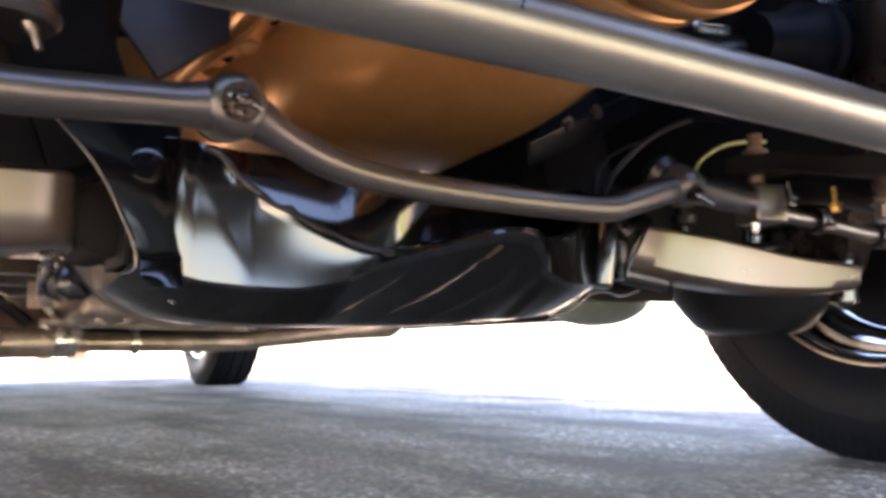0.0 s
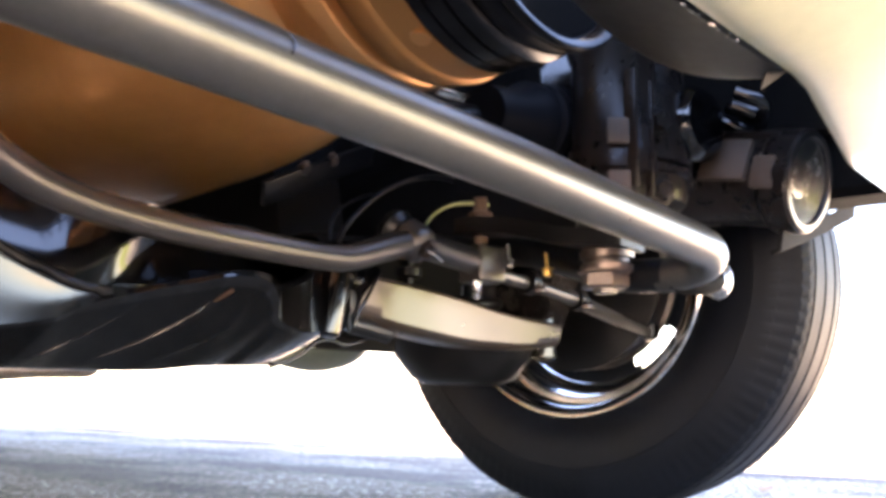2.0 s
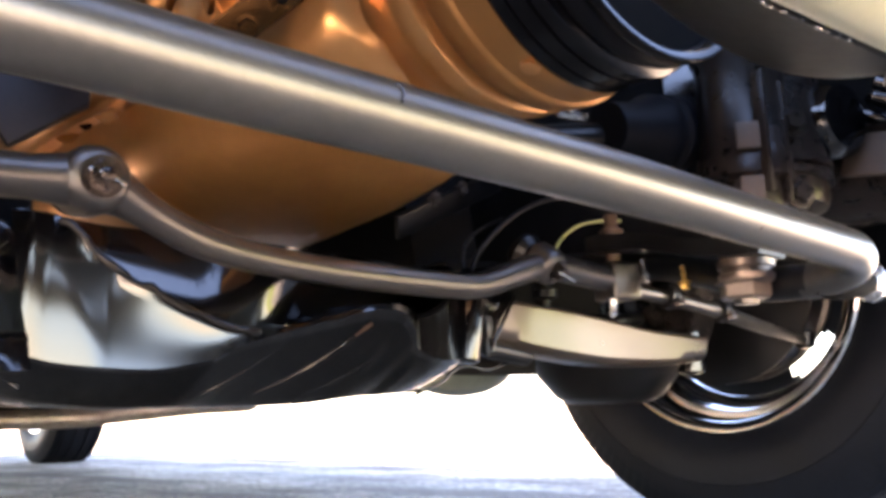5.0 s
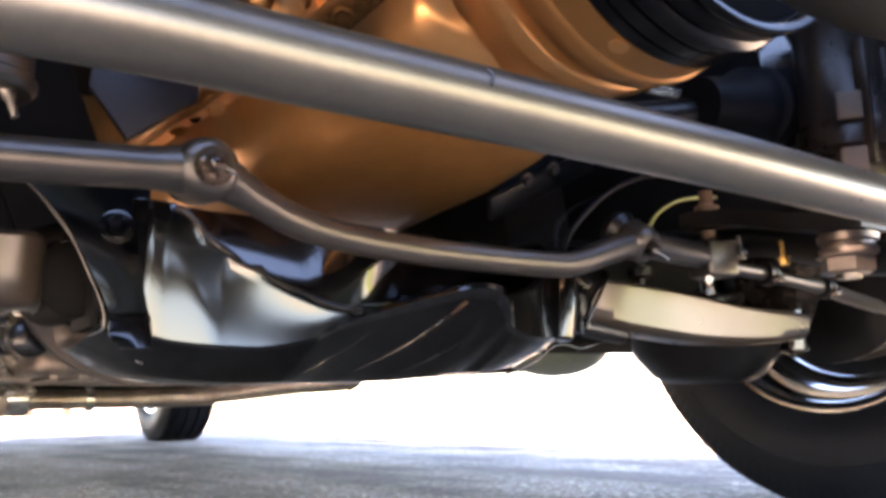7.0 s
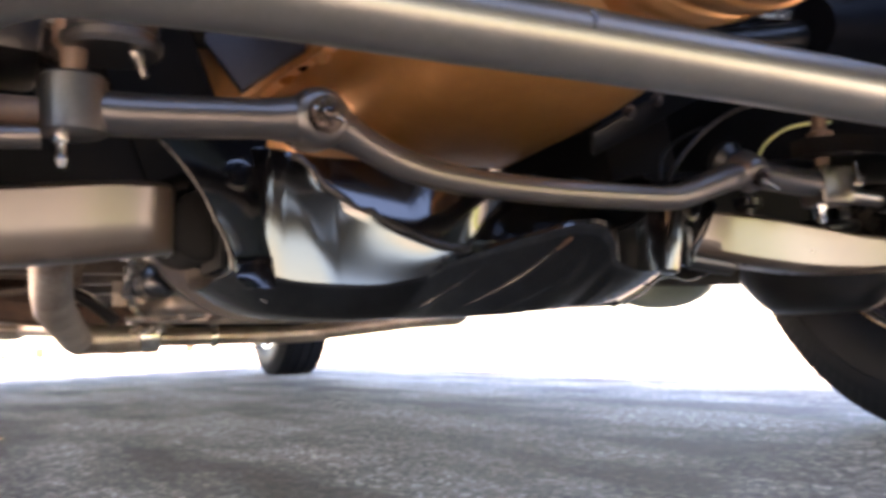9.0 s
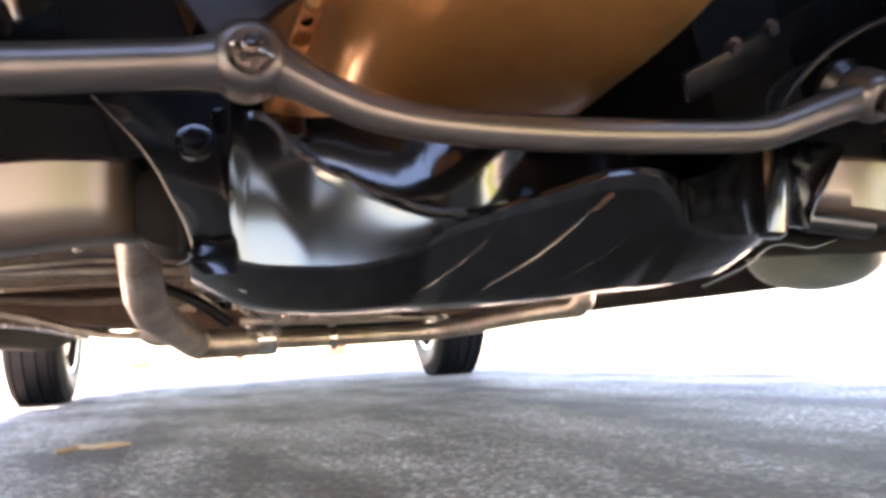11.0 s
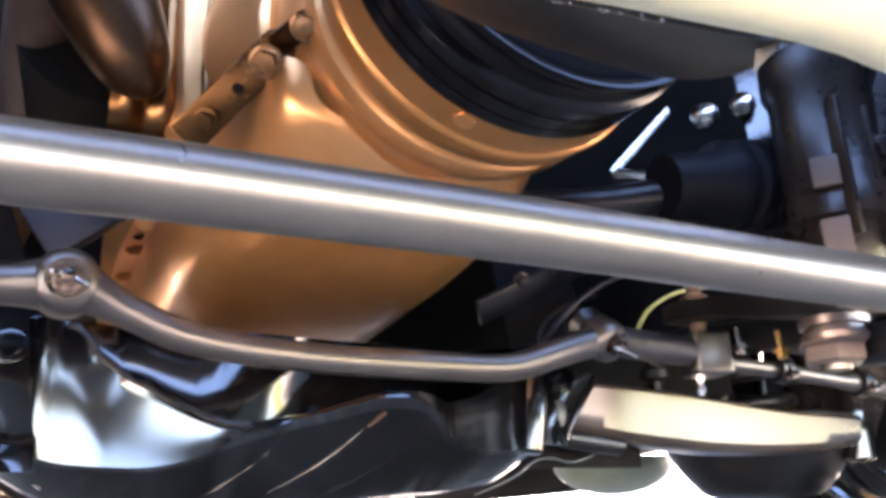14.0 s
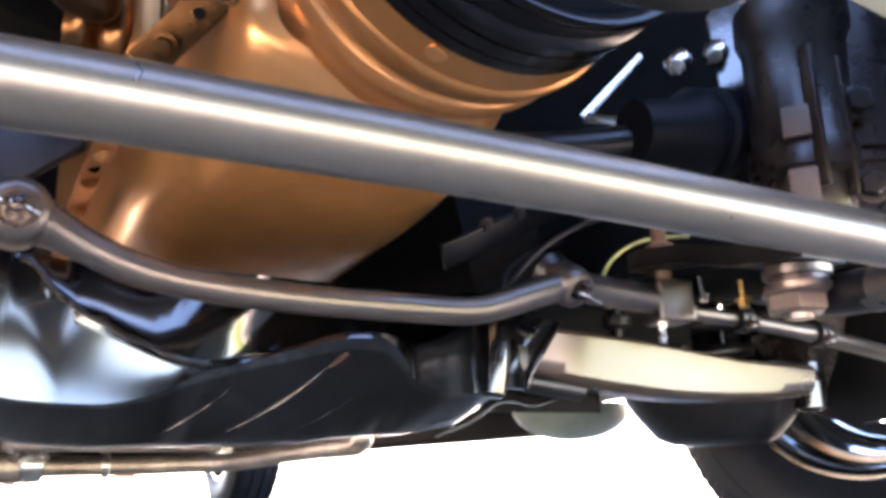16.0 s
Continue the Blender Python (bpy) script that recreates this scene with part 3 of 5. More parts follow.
for s in (-1, 1):
    x0 = s * (0.296 if s > 0 else 0.312)
    rod = part("tie_rod", tube([(x0, LY, 0.2515, 0.0062), (s * 0.36, LY, 0.2480, 0.0062), (s * 0.42, LY, 0.2430, 0.0062), (s * 0.44, LY, 0.2418, 0.0078), (s * 0.59, LY + 0.02, 0.2300, 0.0075), (s * 0.60, LY + 0.022, 0.2295, 0.0065), (s * 0.705, LY + 0.035, 0.2235, 0.0055)], 0.006, 18, 3, smooth=False),
               LINKS, car, "grey steel tie rod with an adjusting sleeve")
    for x in (0.36, 0.452):
        part("clamp", lathe([(-0.006, 0.0085), (-0.006, 0.0115), (0.006, 0.0115), (0.006, 0.0085)], (s * x, LY, 0.2455 - (x - 0.4) * 0.083), (1, 0, -0.08), 20), SATIN, rod)
        part("clamp_bolt", bolt((s * x, LY - 0.011, 0.240 - (x - 0.4) * 0.083), (0, -0.3, -1), 0.005, 0.005, shaft=0.016), NUTS, rod)
    part("rod_end", lathe([(0, 0.008), (0.004, 0.012), (0.020, 0.012), (0.024, 0.007)], (s * 0.708, LY + 0.035, 0.213), (0, 0, 1), 24), SATIN, rod)

pitman = part("pitman_arm", grid([[(0.270 + dx * w, y, z + dz) for dx, dz in ((-1, -0.007), (1, -0.007), (1, 0.007), (-1, 0.007))] for y, z, w in ((-0.240, 0.262, 0.020), (-0.216, 0.263, 0.024), (-0.180, 0.270, 0.015), (-0.130, 0.284, 0.012), (-0.095, 0.288, 0.016), (-0.078, 0.288, 0.012))], ring=True), SATIN, car, "black cast-iron pitman arm")
part("collar", lathe([(0, 0.0175), (0.002, 0.0200), (0.006, 0.0205), (0.007, 0.0185), (0.010, 0.0185), (0.011, 0.0208), (0.016, 0.0212), (0.017, 0.0190), (0.020, 0.0190), (0.021, 0.0215), (0.028, 0.0215), (0.030, 0.018)], (0.274, -0.216, 0.2385), (0, 0, 1), 40), BROWNSTEEL, pitman, "ribbed grey steel collar")
part("sector_nut", lathe([(0, 0.017), (0.002, 0.019), (0.011, 0.019), (0.013, 0.022), (0.014, 0.022)], (0.270, -0.216, 0.2255), (0, 0, 1), 6), BROWNSTEEL, pitman, "large hexagon steel nut")
part("sector_end", lathe([(0, 0.009), (0.008, 0.010)], (0.270, -0.216, 0.222), (0, 0, 1), 20), LINKS, pitman)


# ---- steering gear box ----
gear = part("steering_box", lathe([(0, 0.024), (0.01, 0.030), (0.05, 0.031), (0.054, 0.037), (0.075, 0.037), (0.08, 0.034), (0.155, 0.036), (0.165, 0.040), (0.185, 0.040), (0.19, 0.03)], (0.316, -0.200, 0.272), (0.05, 0, 1), 36), GEARCAST, car, "brown-black cast-iron steering gear box")
ax = Vector((-0.15, -1, -0.20)).normalized()
base = Vector((0.4775, -0.2056, 0.358))
part("main_bore", lathe([(-0.10, 0.034), (-0.08, 0.042), (-0.02, 0.042), (-0.016, 0.046), (0.03, 0.046), (0.034, 0.043), (0.09, 0.043), (0.095, 0.047), (0.118, 0.047), (0.120, 0.0445), (0.120, 0.040), (0.108, 0.038), (0.107, 0.005)], base, ax, 48), GEARCAST, gear, "cylindrical gear housing")
part("end_cap", lathe([(0, 0.0385), (0.006, 0.0385), (0.003, 0.030), (0.000, 0.015), (-0.001, 0.004)], base + ax * 0.111, ax, 48), BRIGHT, gear, "bright dished end plug")
part("snap_ring", lathe([(0, 0.0395), (0.0, 0.0440), (0.003, 0.0440), (0.003, 0.0395)], base + ax * 0.1185, ax, 48, closed=True), SOCKET, gear, "bright retaining ring")
part("side_cover", lathe([(0, 0.030), (0.004, 0.046), (0.012, 0.049), (0.024, 0.049), (0.025, 0.053), (0.031, 0.053), (0.032, 0.047), (0.034, 0.047), (0.035, 0.053), (0.041, 0.053), (0.042, 0.050), (0.150, 0.048), (0.156, 0.040)], (0.366, -0.195, 0.305), (0.04, 0.02, 1), 40), GEARCAST, gear, "rusty brown ribbed gear housing")
for z, h in ((0.356, 0.022), (0.308, 0.030)):
    part("machined_flat", box((0.018, 0.004, h), pose(0.2865, -0.2220, z, 0, 0, -53), 0.0015), TANPAD, gear)
for z in (0.312, 0.372):
    part("cover_bolt", bolt((0.332, -0.237, z), (-0.6, -0.8, 0), 0.009, 0.009), GEARCAST, gear)
side = Vector((-ax.y, ax.x, 0)).normalized() * -1
if side.x > 0:
    side = -side
def on_bore(along, up):
    """A pose on the bore's inner side, x along the bore and z off it."""
    n = (side * math.cos(up) + Vector((0, 0, 1)) * math.sin(up)).normalized()
    m = Matrix((ax, n.cross(ax), n)).transposed().to_4x4()
    m.translation = base + ax * along + n * 0.044
    return m
part("machined_flat", box((0.046, 0.040, 0.008), on_bore(0.062, 0.25), 0.003), TANPAD, gear, "worn tan machined pad")
part("machined_flat", box((0.022, 0.030, 0.006), on_bore(0.098, 0.0), 0.003), TANPAD, gear)
part("bore_rib", box((0.120, 0.008, 0.012), on_bore(0.05, 0.95), 0.002), GEARCAST, gear)
part("bore_rib", box((0.006, 0.060, 0.010), on_bore(0.034, 0.25), 0.002), CAST, gear)
for k, (dx, dz) in enumerate(((-0.018, 0.06), (0.006, 0.055), (0.028, 0.06))):
    part("casting_rib", box((0.005, 0.010, 0.10), pose(0.314 + dx, -0.2335 + 1.2 * (dx / 0.1) ** 2 * 0.1, 0.30 + dz), 0.002), GEARCAST, gear)
part("horn_plate", grid([[(x, -0.292, z), (x, -0.300, z + 0.003), (x + 0.005, -0.302, z + 0.022)] for x, z in ((0.44, 0.268), (0.50, 0.283), (0.60, 0.309), (0.74, 0.348))], thick=0.004), SHADE_BLACK, gear, "dull black frame horn plate")
part("hose_coupling", lathe([(0, 0.022), (0.012, 0.034), (0.024, 0.036), (0.028, 0.029), (0.034, 0.029), (0.038, 0.035), (0.050, 0.035), (0.054, 0.028), (0.060, 0.034), (0.072, 0.034), (0.085, 0.026), (0.12, 0.024)], (0.345, -0.145, 0.386), (-1, 0.12, -0.12), 36), RUBBER, gear, "ribbed black rubber coupling")
part("hose", tube([(0.25, -0.125, 0.372), (0.20, -0.10, 0.366), (0.16, -0.06, 0.372), (0.14, 0.02, 0.40)], 0.014, 18), SATIN, gear)


for x, y, z in ((0.279, -0.13, 0.437), (0.323, -0.13, 0.456)):
    part("fitting", lathe([(0, 0.006), (0.004, 0.010), (0.012, 0.0115), (0.018, 0.010), (0.022, 0.006), (0.04, 0.006)], (x, y, z), (0.5, 0.4, 0.5), 18), BRIGHT, gear, "plated round hose fitting")
part("gear_bracket", plate([(-0.03, -0.06), (0.02, -0.06), (0.03, 0.05), (0.0, 0.07), (-0.03, 0.03)], 0.006, pose(0.362, -0.13, 0.475, 80, 0, -30), 0.002), CAST, gear)
part("valve_dome", lathe([(0, 0.030), (0.01, 0.034), (0.06, 0.034), (0.068, 0.028), (0.07, 0.01)], (0.405, -0.190, 0.385), (-0.2, -1, 0.0), 32), BLACK, gear, "glossy black valve housing")
for x, y, z in ((0.42, -0.27, 0.405), (0.44, -0.25, 0.40), (0.40, -0.28, 0.41)):
    part("hose_end", tube([(x, y, z), (x + 0.01, y - 0.02, z - 0.012), (x + 0.03, y - 0.01, z - 0.02), (x + 0.04, y + 0.02, z)], 0.006, 12), BLACK, gear)

# brake and fuel lines
part("brake_line", tube([(0.268, -0.030, 0.278), (0.274, -0.030, 0.293), (0.288, -0.030, 0.309), (0.313, -0.031, 0.323), (0.341, -0.033, 0.330), (0.365, -0.04, 0.332)], 0.0017, 10), LINE, car, "thin yellow-green brake line")
part("fuel_line", tube([(0.205, 0.02, 0.262), (0.215, 0.03, 0.298), (0.245, 0.04, 0.322), (0.300, 0.06, 0.345)], 0.0018, 10), SATIN, car, "thin black fuel line")


# ---- lower control arms, springs ----
def control_arm(s):
    st = [(0.202, 0.020, 0.252, 0.214), (0.214, 0.006, 0.251, 0.213), (0.228, -0.003, 0.2495, 0.210), (0.246, -0.0095, 0.2475, 0.207), (0.268, -0.0138, 0.2455, 0.203), (0.31, -0.0180, 0.242, 0.198), (0.36, -0.020, 0.237, 0.194), (0.42, -0.0225, 0.230, 0.193), (0.47, -0.028, 0.226, 0.1945), (0.512, -0.036, 0.223, 0.199)]
    if s < 0:
        st = [(0.2235, 0.045, 0.250, 0.209), (0.2255, 0.022, 0.250, 0.209), (0.230, 0.008, 0.250, 0.208), (0.238, -0.001, 0.2495, 0.207), (0.250, -0.0085, 0.248, 0.205), (0.266, -0.0140, 0.247, 0.203), (0.285, -0.0172, 0.245, 0.200)] + st[5:]
    st = smooth_line(st, 5)
    rows = []
    d = 0.0012 if s > 0 else 0.0027
    for x, y, hi, lo in st:
        rows.append([(s * x, y + 0.034, lo - 0.003), (s * x, y + 0.012, lo - 0.003), (s * x, y + 0.006, lo - 0.001), (s * x, y + d, lo + 0.004), (s * x, y + d * 0.3, 0.6 * lo + 0.4 * hi), (s * x, y - d * 0.4, 0.3 * lo + 0.7 * hi), (s * x, y - d, hi - 0.005), (s * x, y + 0.002, hi - 0.001), (s * x, y + 0.008, hi),
                     (s * x, y + 0.06, hi + 0.004), (s * x, y + 0.12, hi + 0.006), (s * x, y + 0.18, hi + 0.006)])
    arm = part("control_arm", grid(rows, thick=0.004), ARM, car, "glossy black pressed-steel lower control arm")
    part("spring_pan", lathe([(-0.064, 0.030), (-0.063, 0.050), (-0.056, 0.066), (-0.030, 0.088), (0.0, 0.104), (0.012, 0.110), (0.016, 0.110)], (s * 0.552, 0.130, 0.218), (0, 0, 1), 48), SATIN, arm, "black bowl-shaped spring seat")
    if s > 0:
        part("pivot_bushing", lathe([(-0.022, 0.010), (-0.02, 0.017), (0.03, 0.017), (0.032, 0.012)], (0.186, 0.004, 0.222), (0, 1, 0), 30), SATIN, arm)
        part("bracket_ear", lathe([(-0.034, 0.006), (-0.031, 0.0095), (-0.010, 0.0110), (0.012, 0.0110), (0.028, 0.009), (0.031, 0.005)], (0.166, -0.026, 0.222), (0.12, 0.0, 1), 28), BLACK, arm)
        rows = []
        for z in np.linspace(0.196, 0.256, 14):
            rim = 0.203 + 0.84 * max(0, z - 0.208)
            rows.append([(0.160 + (rim - 0.160) * u, -0.024 + 0.010 * u + 0.16 * (z - 0.20) - 0.004 * math.sin(3.14 * u), z) for u in np.linspace(0, 1, 12)])
        part("bracket_face", grid(rows, thick=0.003), BLACK, arm, "glossy black pivot bracket")
        part("bracket_rim", tube([(0.203, -0.014, 0.200), (0.206, -0.014, 0.209), (0.222, -0.012, 0.229), (0.242, -0.007, 0.252)], 0.0018, 10), BLACK, arm)
        part("pivot_bolt", bolt((0.203, -0.0145, 0.2455), (0, -1, 0.1), 0.0070, 0.006), BLACK, arm)
        # dark plate added to cover bright ground showing under the arm
        part("gap_filler", box((0.12, 0.004, 0.034), pose(0.250, 0.034, 0.199), 0.001), SHADE_BLACK, arm)
        part("pivot_tube", lathe([(0, 0.006), (0.002, 0.0085), (0.060, 0.0085), (0.062, 0.006)], (0.210, 0.002, 0.2040), (1, 0.1, -0.10), 24), SATIN, arm)
        part("lower_lip", tube([(0.135, 0.016, 0.162), (0.170, 0.018, 0.174), (0.193, 0.02, 0.187), (0.210, 0.02, 0.189), (0.230, 0.02, 0.186), (0.260, 0.02, 0.194), (0.292, 0.02, 0.201)], 0.0013, 12), BLACK, arm)
    # cylinder added to block the bright sliver between arm and end plate
    if s < 0:
        part("pivot_bushing", lathe([(-0.03, 0.018), (-0.026, 0.024), (0.05, 0.024), (0.054, 0.018)], (-0.208, 0.045, 0.224), (0, 1, 0), 30), SHADE_BLACK, arm, "dark filler behind the arm's inner end")
    coil = [(s * 0.545 + 0.052 * math.cos(a), 0.135 + 0.052 * math.sin(a), 0.23 + 0.032 * a / 6.283) for a in np.arange(0, 6.283 * 4.5, 0.35)]
    part("coil_spring", tube(coil, 0.0075, 12, 1, smooth=False), SATIN, arm, "black coil spring")
    part("ball_joint", lathe([(0, 0.010), (0.004, 0.018), (0.05, 0.018), (0.056, 0.012), (0.08, 0.010)], (s * 0.592, 0.035, 0.185), (0, 0, 1), 28), BLACK, arm)
    return arm


for s in (-1, 1):
    control_arm(s)
    part("knuckle", grid([[(s * (0.60 + dx * w), 0.05 + dy * w, z) for dx, dy in ((-1, -1.4), (1, -1.4), (1.2, 0), (1, 1.4), (-1, 1.4), (-1.2, 0))] for z, w in ((0.20, 0.012), (0.24, 0.022), (0.30, 0.034), (0.36, 0.022), (0.46, 0.012))], ring=True), CAST, car, "cast-iron steering knuckle")
    part("upper_arm", box((0.20, 0.16, 0.025), pose(s * 0.50, 0.06, 0.475, 0, -8 * s, 0), 0.008), SATIN, car, "black upper control arm")
    part("shock_absorber", tube([(s * 0.52, 0.14, 0.20), (s * 0.46, 0.14, 0.50)], 0.022, 24), SATIN, car, "black shock absorber inside the spring")


for x, y, z, mat, text in ((0.311, -0.100, 0.264, BRIGHT, "small plated bolt"), (0.307, -0.1425, 0.252, BRASS, "small yellow zinc bolt")):
    part("arm_bolt", bolt((x, y, z), (0.0, -0.1, -1), 0.0042, 0.007, shaft=0.014), mat, bar, text)


# ---- engine ----
def oil_pan():
    rows = []
    st = [(-0.178, 0.070, 0.352, 0.385), (-0.168, 0.086, 0.340, 0.392), (-0.135, 0.094, 0.323, 0.388), (-0.09, 0.102, 0.308, 0.374), (-0.03, 0.106, 0.296, 0.368), (0.04, 0.106, 0.288, 0.368), (0.10, 0.106, 0.284, 0.370),
          (0.20, 0.108, 0.276, 0.372), (0.27, 0.110, 0.245, 0.374), (0.315, 0.110, 0.186, 0.376), (0.38, 0.110, 0.174, 0.378), (0.56, 0.108, 0.180, 0.380), (0.60, 0.104, 0.22, 0.38)]
    for y, w, low, rim in smooth_line(st, 4):
        h = rim - low
        row = []
        for k in range(25):
            a = math.pi * k / 24
            c, s_ = math.cos(a), math.sin(a)
            row.append((0.014 * min(1, max(0, (0.02 - y) / 0.16)) + w * (1 if c > 0 else -1) * abs(c) ** 0.55, y, rim - h * abs(s_) ** 0.62))
        rows.append(row)
    bm = grid(rows, thick=0.003)
    return part("oil_pan", bm, GOLD, car, "bronze-gold painted pressed oil pan", 50)


pan = oil_pan()
RAIL = [(0.106, 0.30, 0.375), (0.106, 0.121, 0.372), (0.106, 0.034, 0.364), (0.106, -0.05, 0.364), (0.105, -0.085, 0.368)]
for s in (-1,):
    line = smooth_line(RAIL, 5)
    rows = []
    for i, (x, y, z) in enumerate(line):
        a, b = line[max(i - 1, 0)], line[min(i + 1, len(line) - 1)]
        run = Vector(b - a).normalized()
        out = Vector((1, -0.25, -0.35)).normalized()
        out = (out - run * out.dot(run)).normalized()
        up = run.cross(out)
        p = Vector((x, y, z))
        rows.append([(s * q.x, q.y, q.z) for q in (p - out * 0.004 - up * 0.002, p + out * 0.020 - up * 0.002, p + out * 0.020 + up * 0.002, p - out * 0.004 + up * 0.002)])
    rail = part("pan_rail", grid(rows, ring=True), GOLD, pan, "bronze bolted pan flange")
    for x, y, z in ((0.116, 0.121, 0.369), (0.116, 0.034, 0.360), (0.116, 0.21, 0.370)):
        part("pan_bolt", bolt((s * x, y, z), (0.15 * s, -0.75, -0.6), 0.0062, 0.007), GOLD, rail)
    for x, y, z in ((0.116, 0.078, 0.364), (0.116, -0.02, 0.360)):
        part("rail_hole", lathe([(0, 0.0045), (0.0012, 0.0045)], (s * x, y, z), (0.15 * s, -0.75, -0.6), 16), SHADE_BLACK, rail)
part("drain_plug", bolt((-0.055, 0.10, 0.2905), (-0.2, -0.3, -1), 0.010, 0.008), GOLD, pan)

block = part("engine_block", box((0.24, 0.58, 0.22), pose(0, 0.22, 0.49), 0.02, 3), GOLD, car, "bronze-gold painted engine block")
part("timing_cover", grid([[(cx + w * math.sin(a), y, zc - w * 0.98 * math.cos(a)) for a in np.linspace(-2.6, 2.6, 48)] for y, w, cx, zc in ((-0.04, 0.104, 0.0, 0.46), (-0.09, 0.098, 0.002, 0.45), (-0.125, 0.092, 0.006, 0.436), (-0.150, 0.089, 0.014, 0.426), (-0.172, 0.088, 0.022, 0.420), (-0.186, 0.0905, 0.027, 0.416), (-0.196, 0.0945, 0.028, 0.414), (-0.206, 0.0965, 0.028, 0.414), (-0.214, 0.0950, 0.028, 0.414), (-0.220, 0.085, 0.028, 0.414), (-0.222, 0.07, 0.028, 0.414))], thick=0.004), GOLD, block, "bronze rounded timing cover")
for x in (0.072,):
    part("cover_bolt", bolt((x, -0.157, 0.428), (-0.4 if x < 0 else 0.4, -1, -0.5), 0.0078, 0.012), BRONZE, block)
def strap(name, p, q, width, thick, facing, mat, parent, label=""):
    """A flat bar from p to q whose broad side looks towards facing."""
    p, q, n = Vector(p), Vector(q), Vector(facing)
    along = (q - p).normalized()
    n = (n - along * n.dot(along)).normalized()
    side = n.cross(along)
    m = Matrix((along, side, n)).transposed().to_4x4()
    m.translation = (p + q) / 2
    return part(name, box(((q - p).length, width, thick), m, min(width, thick) * 0.3), mat, parent, label)


FACE = (-0.45, -1.0, -0.75)
band = strap("cover_strap", (-0.114, -0.125, 0.353), (-0.0695, -0.168, 0.402), 0.021, 0.004, FACE, STRAP, block, "dark bronze bolted cover strap")
part("strap_bolt", bolt((-0.1050, -0.1415, 0.3595), FACE, 0.0052, 0.008), STRAP, band)
part("strap_bolt", bolt((-0.0780, -0.1655, 0.3885), FACE, 0.0074, 0.010), BRONZE, band)
part("strap_hole", lathe([(0, 0.0030), (0.0026, 0.0030)], (-0.0908, -0.1545, 0.3755), FACE, 16), SHADE_BLACK, band)
part("strap_end", lathe([(-0.002, 0.0), (-0.002, 0.0100), (-0.001, 0.0108), (0.001, 0.0108), (0.002, 0.0100), (0.002, 0.0)], (-0.0725, -0.1660, 0.3985), FACE, 28), STRAP, band)
strap("cover_tab", (-0.0735, -0.168, 0.3985), (-0.0640, -0.200, 0.3985), 0.014, 0.004, (-0.5, -0.5, -1.0), STRAP, block)
part("tab_bolt", bolt((-0.0645, -0.1965, 0.3965), FACE, 0.0066, 0.014), BRONZE, block)
part("cover_bead", lathe([(-0.004, 0.092), (0.0, 0.0965), (0.004, 0.0965), (0.008, 0.092), (0.004, 0.084), (-0.002, 0.084)], (0.016, -0.152, 0.424), (0, -1, 0), 80, closed=True), GOLD, block)
part("fuel_pump", tube([(-0.186, -0.085, 0.530, 0.036), (-0.170, -0.086, 0.480, 0.034), (-0.152, -0.086, 0.440, 0.029), (-0.140, -0.086, 0.415, 0.022), (-0.133, -0.086, 0.402, 0.012), (-0.131, -0.086, 0.397, 0.004)], 0.03, 36, 6), PUMP, block, "dark bronze fuel pump body")
rows = []
for x in np.linspace(-0.152, -0.040, 64):
    flute = 0.0045 * math.sin((x + 0.05) * 250) * min(1, max(0, (x + 0.150) / 0.02)) + 0.010 * math.exp(-((x + 0.142) / 0.012) ** 2)
    lean = 0.10 * (x + 0.12)
    rows.append([(x, y - lean - flute * k, z) for y, z, k in ((-0.030, 0.386, 0.0), (-0.050, 0.387, 0.4), (-0.060, 0.392, 0.8), (-0.065, 0.402, 1.0), (-0.066, 0.430, 1.0), (-0.064, 0.50, 1.0), (-0.060, 0.62, 1.0))])
part("block_front", grid(rows, thick=0.003), BLOCKGOLD, block, "fluted bronze front of the engine block", 60)
# block side darkened from bronze to the shade colour
part("block_side", lathe([(0, 0.05), (0.02, 0.075), (0.30, 0.075), (0.32, 0.05)], (-0.150, 0.04, 0.535), (0, 1, 0), 32), SHADE_BLACK, block)
part("manifold", tube([(-0.19, -0.04, 0.53), (-0.20, 0.10, 0.52), (-0.21, 0.30, 0.50), (-0.25, 0.45, 0.42)], 0.03, 20), RUST, car, "brown exhaust manifold")

CX, CY = 0.028, 0.414
balancer = part("balancer", lathe([(0, 0.050), (0.001, 0.090), (0.003, 0.0955), (0.005, 0.0966), (0.0185, 0.0985), (0.0202, 0.0980), (0.0215, 0.0962), (0.040, 0.0958), (0.0405, 0.05)], (CX, -0.2220, CY), (0, -1, 0), 120), RING, car, "bronze painted crankshaft balancer ring")
part("timing_mark", lathe([(0, 0.0055), (0.001, 0.0055), (0.0014, 0.003)], (-0.004, -0.2560, CY - 0.0905), (-0.33, 0, -0.94), 18), GOLD, balancer)
pulley = part("crank_pulley", lathe([(0, 0.06), (0.0003, 0.0952), (0.0012, 0.0962), (0.0085, 0.0962), (0.0090, 0.0945), (0.0102, 0.0945), (0.0107, 0.0962), (0.0195, 0.0964), (0.0200, 0.0942), (0.0215, 0.0942), (0.0222, 0.0966), (0.0285, 0.0966), (0.030, 0.095),
                                     (0.036, 0.082), (0.039, 0.082), (0.0445, 0.0940), (0.0480, 0.0962), (0.0520, 0.0964), (0.0535, 0.0955), (0.0530, 0.0925), (0.0490, 0.0870), (0.0460, 0.0855)],
                                    (CX, -0.2618, CY), (0, -1, 0), 120), PULLEY, car, "glossy black grooved crank pulley")
part("pulley_web", lathe([(0.0462, 0.0858), (0.0300, 0.0840), (0.0280, 0.078), (0.0280, 0.030)], (CX, -0.2618, CY), (0, -1, 0), 80), SHADE_BLACK, pulley, "dull black pulley web")
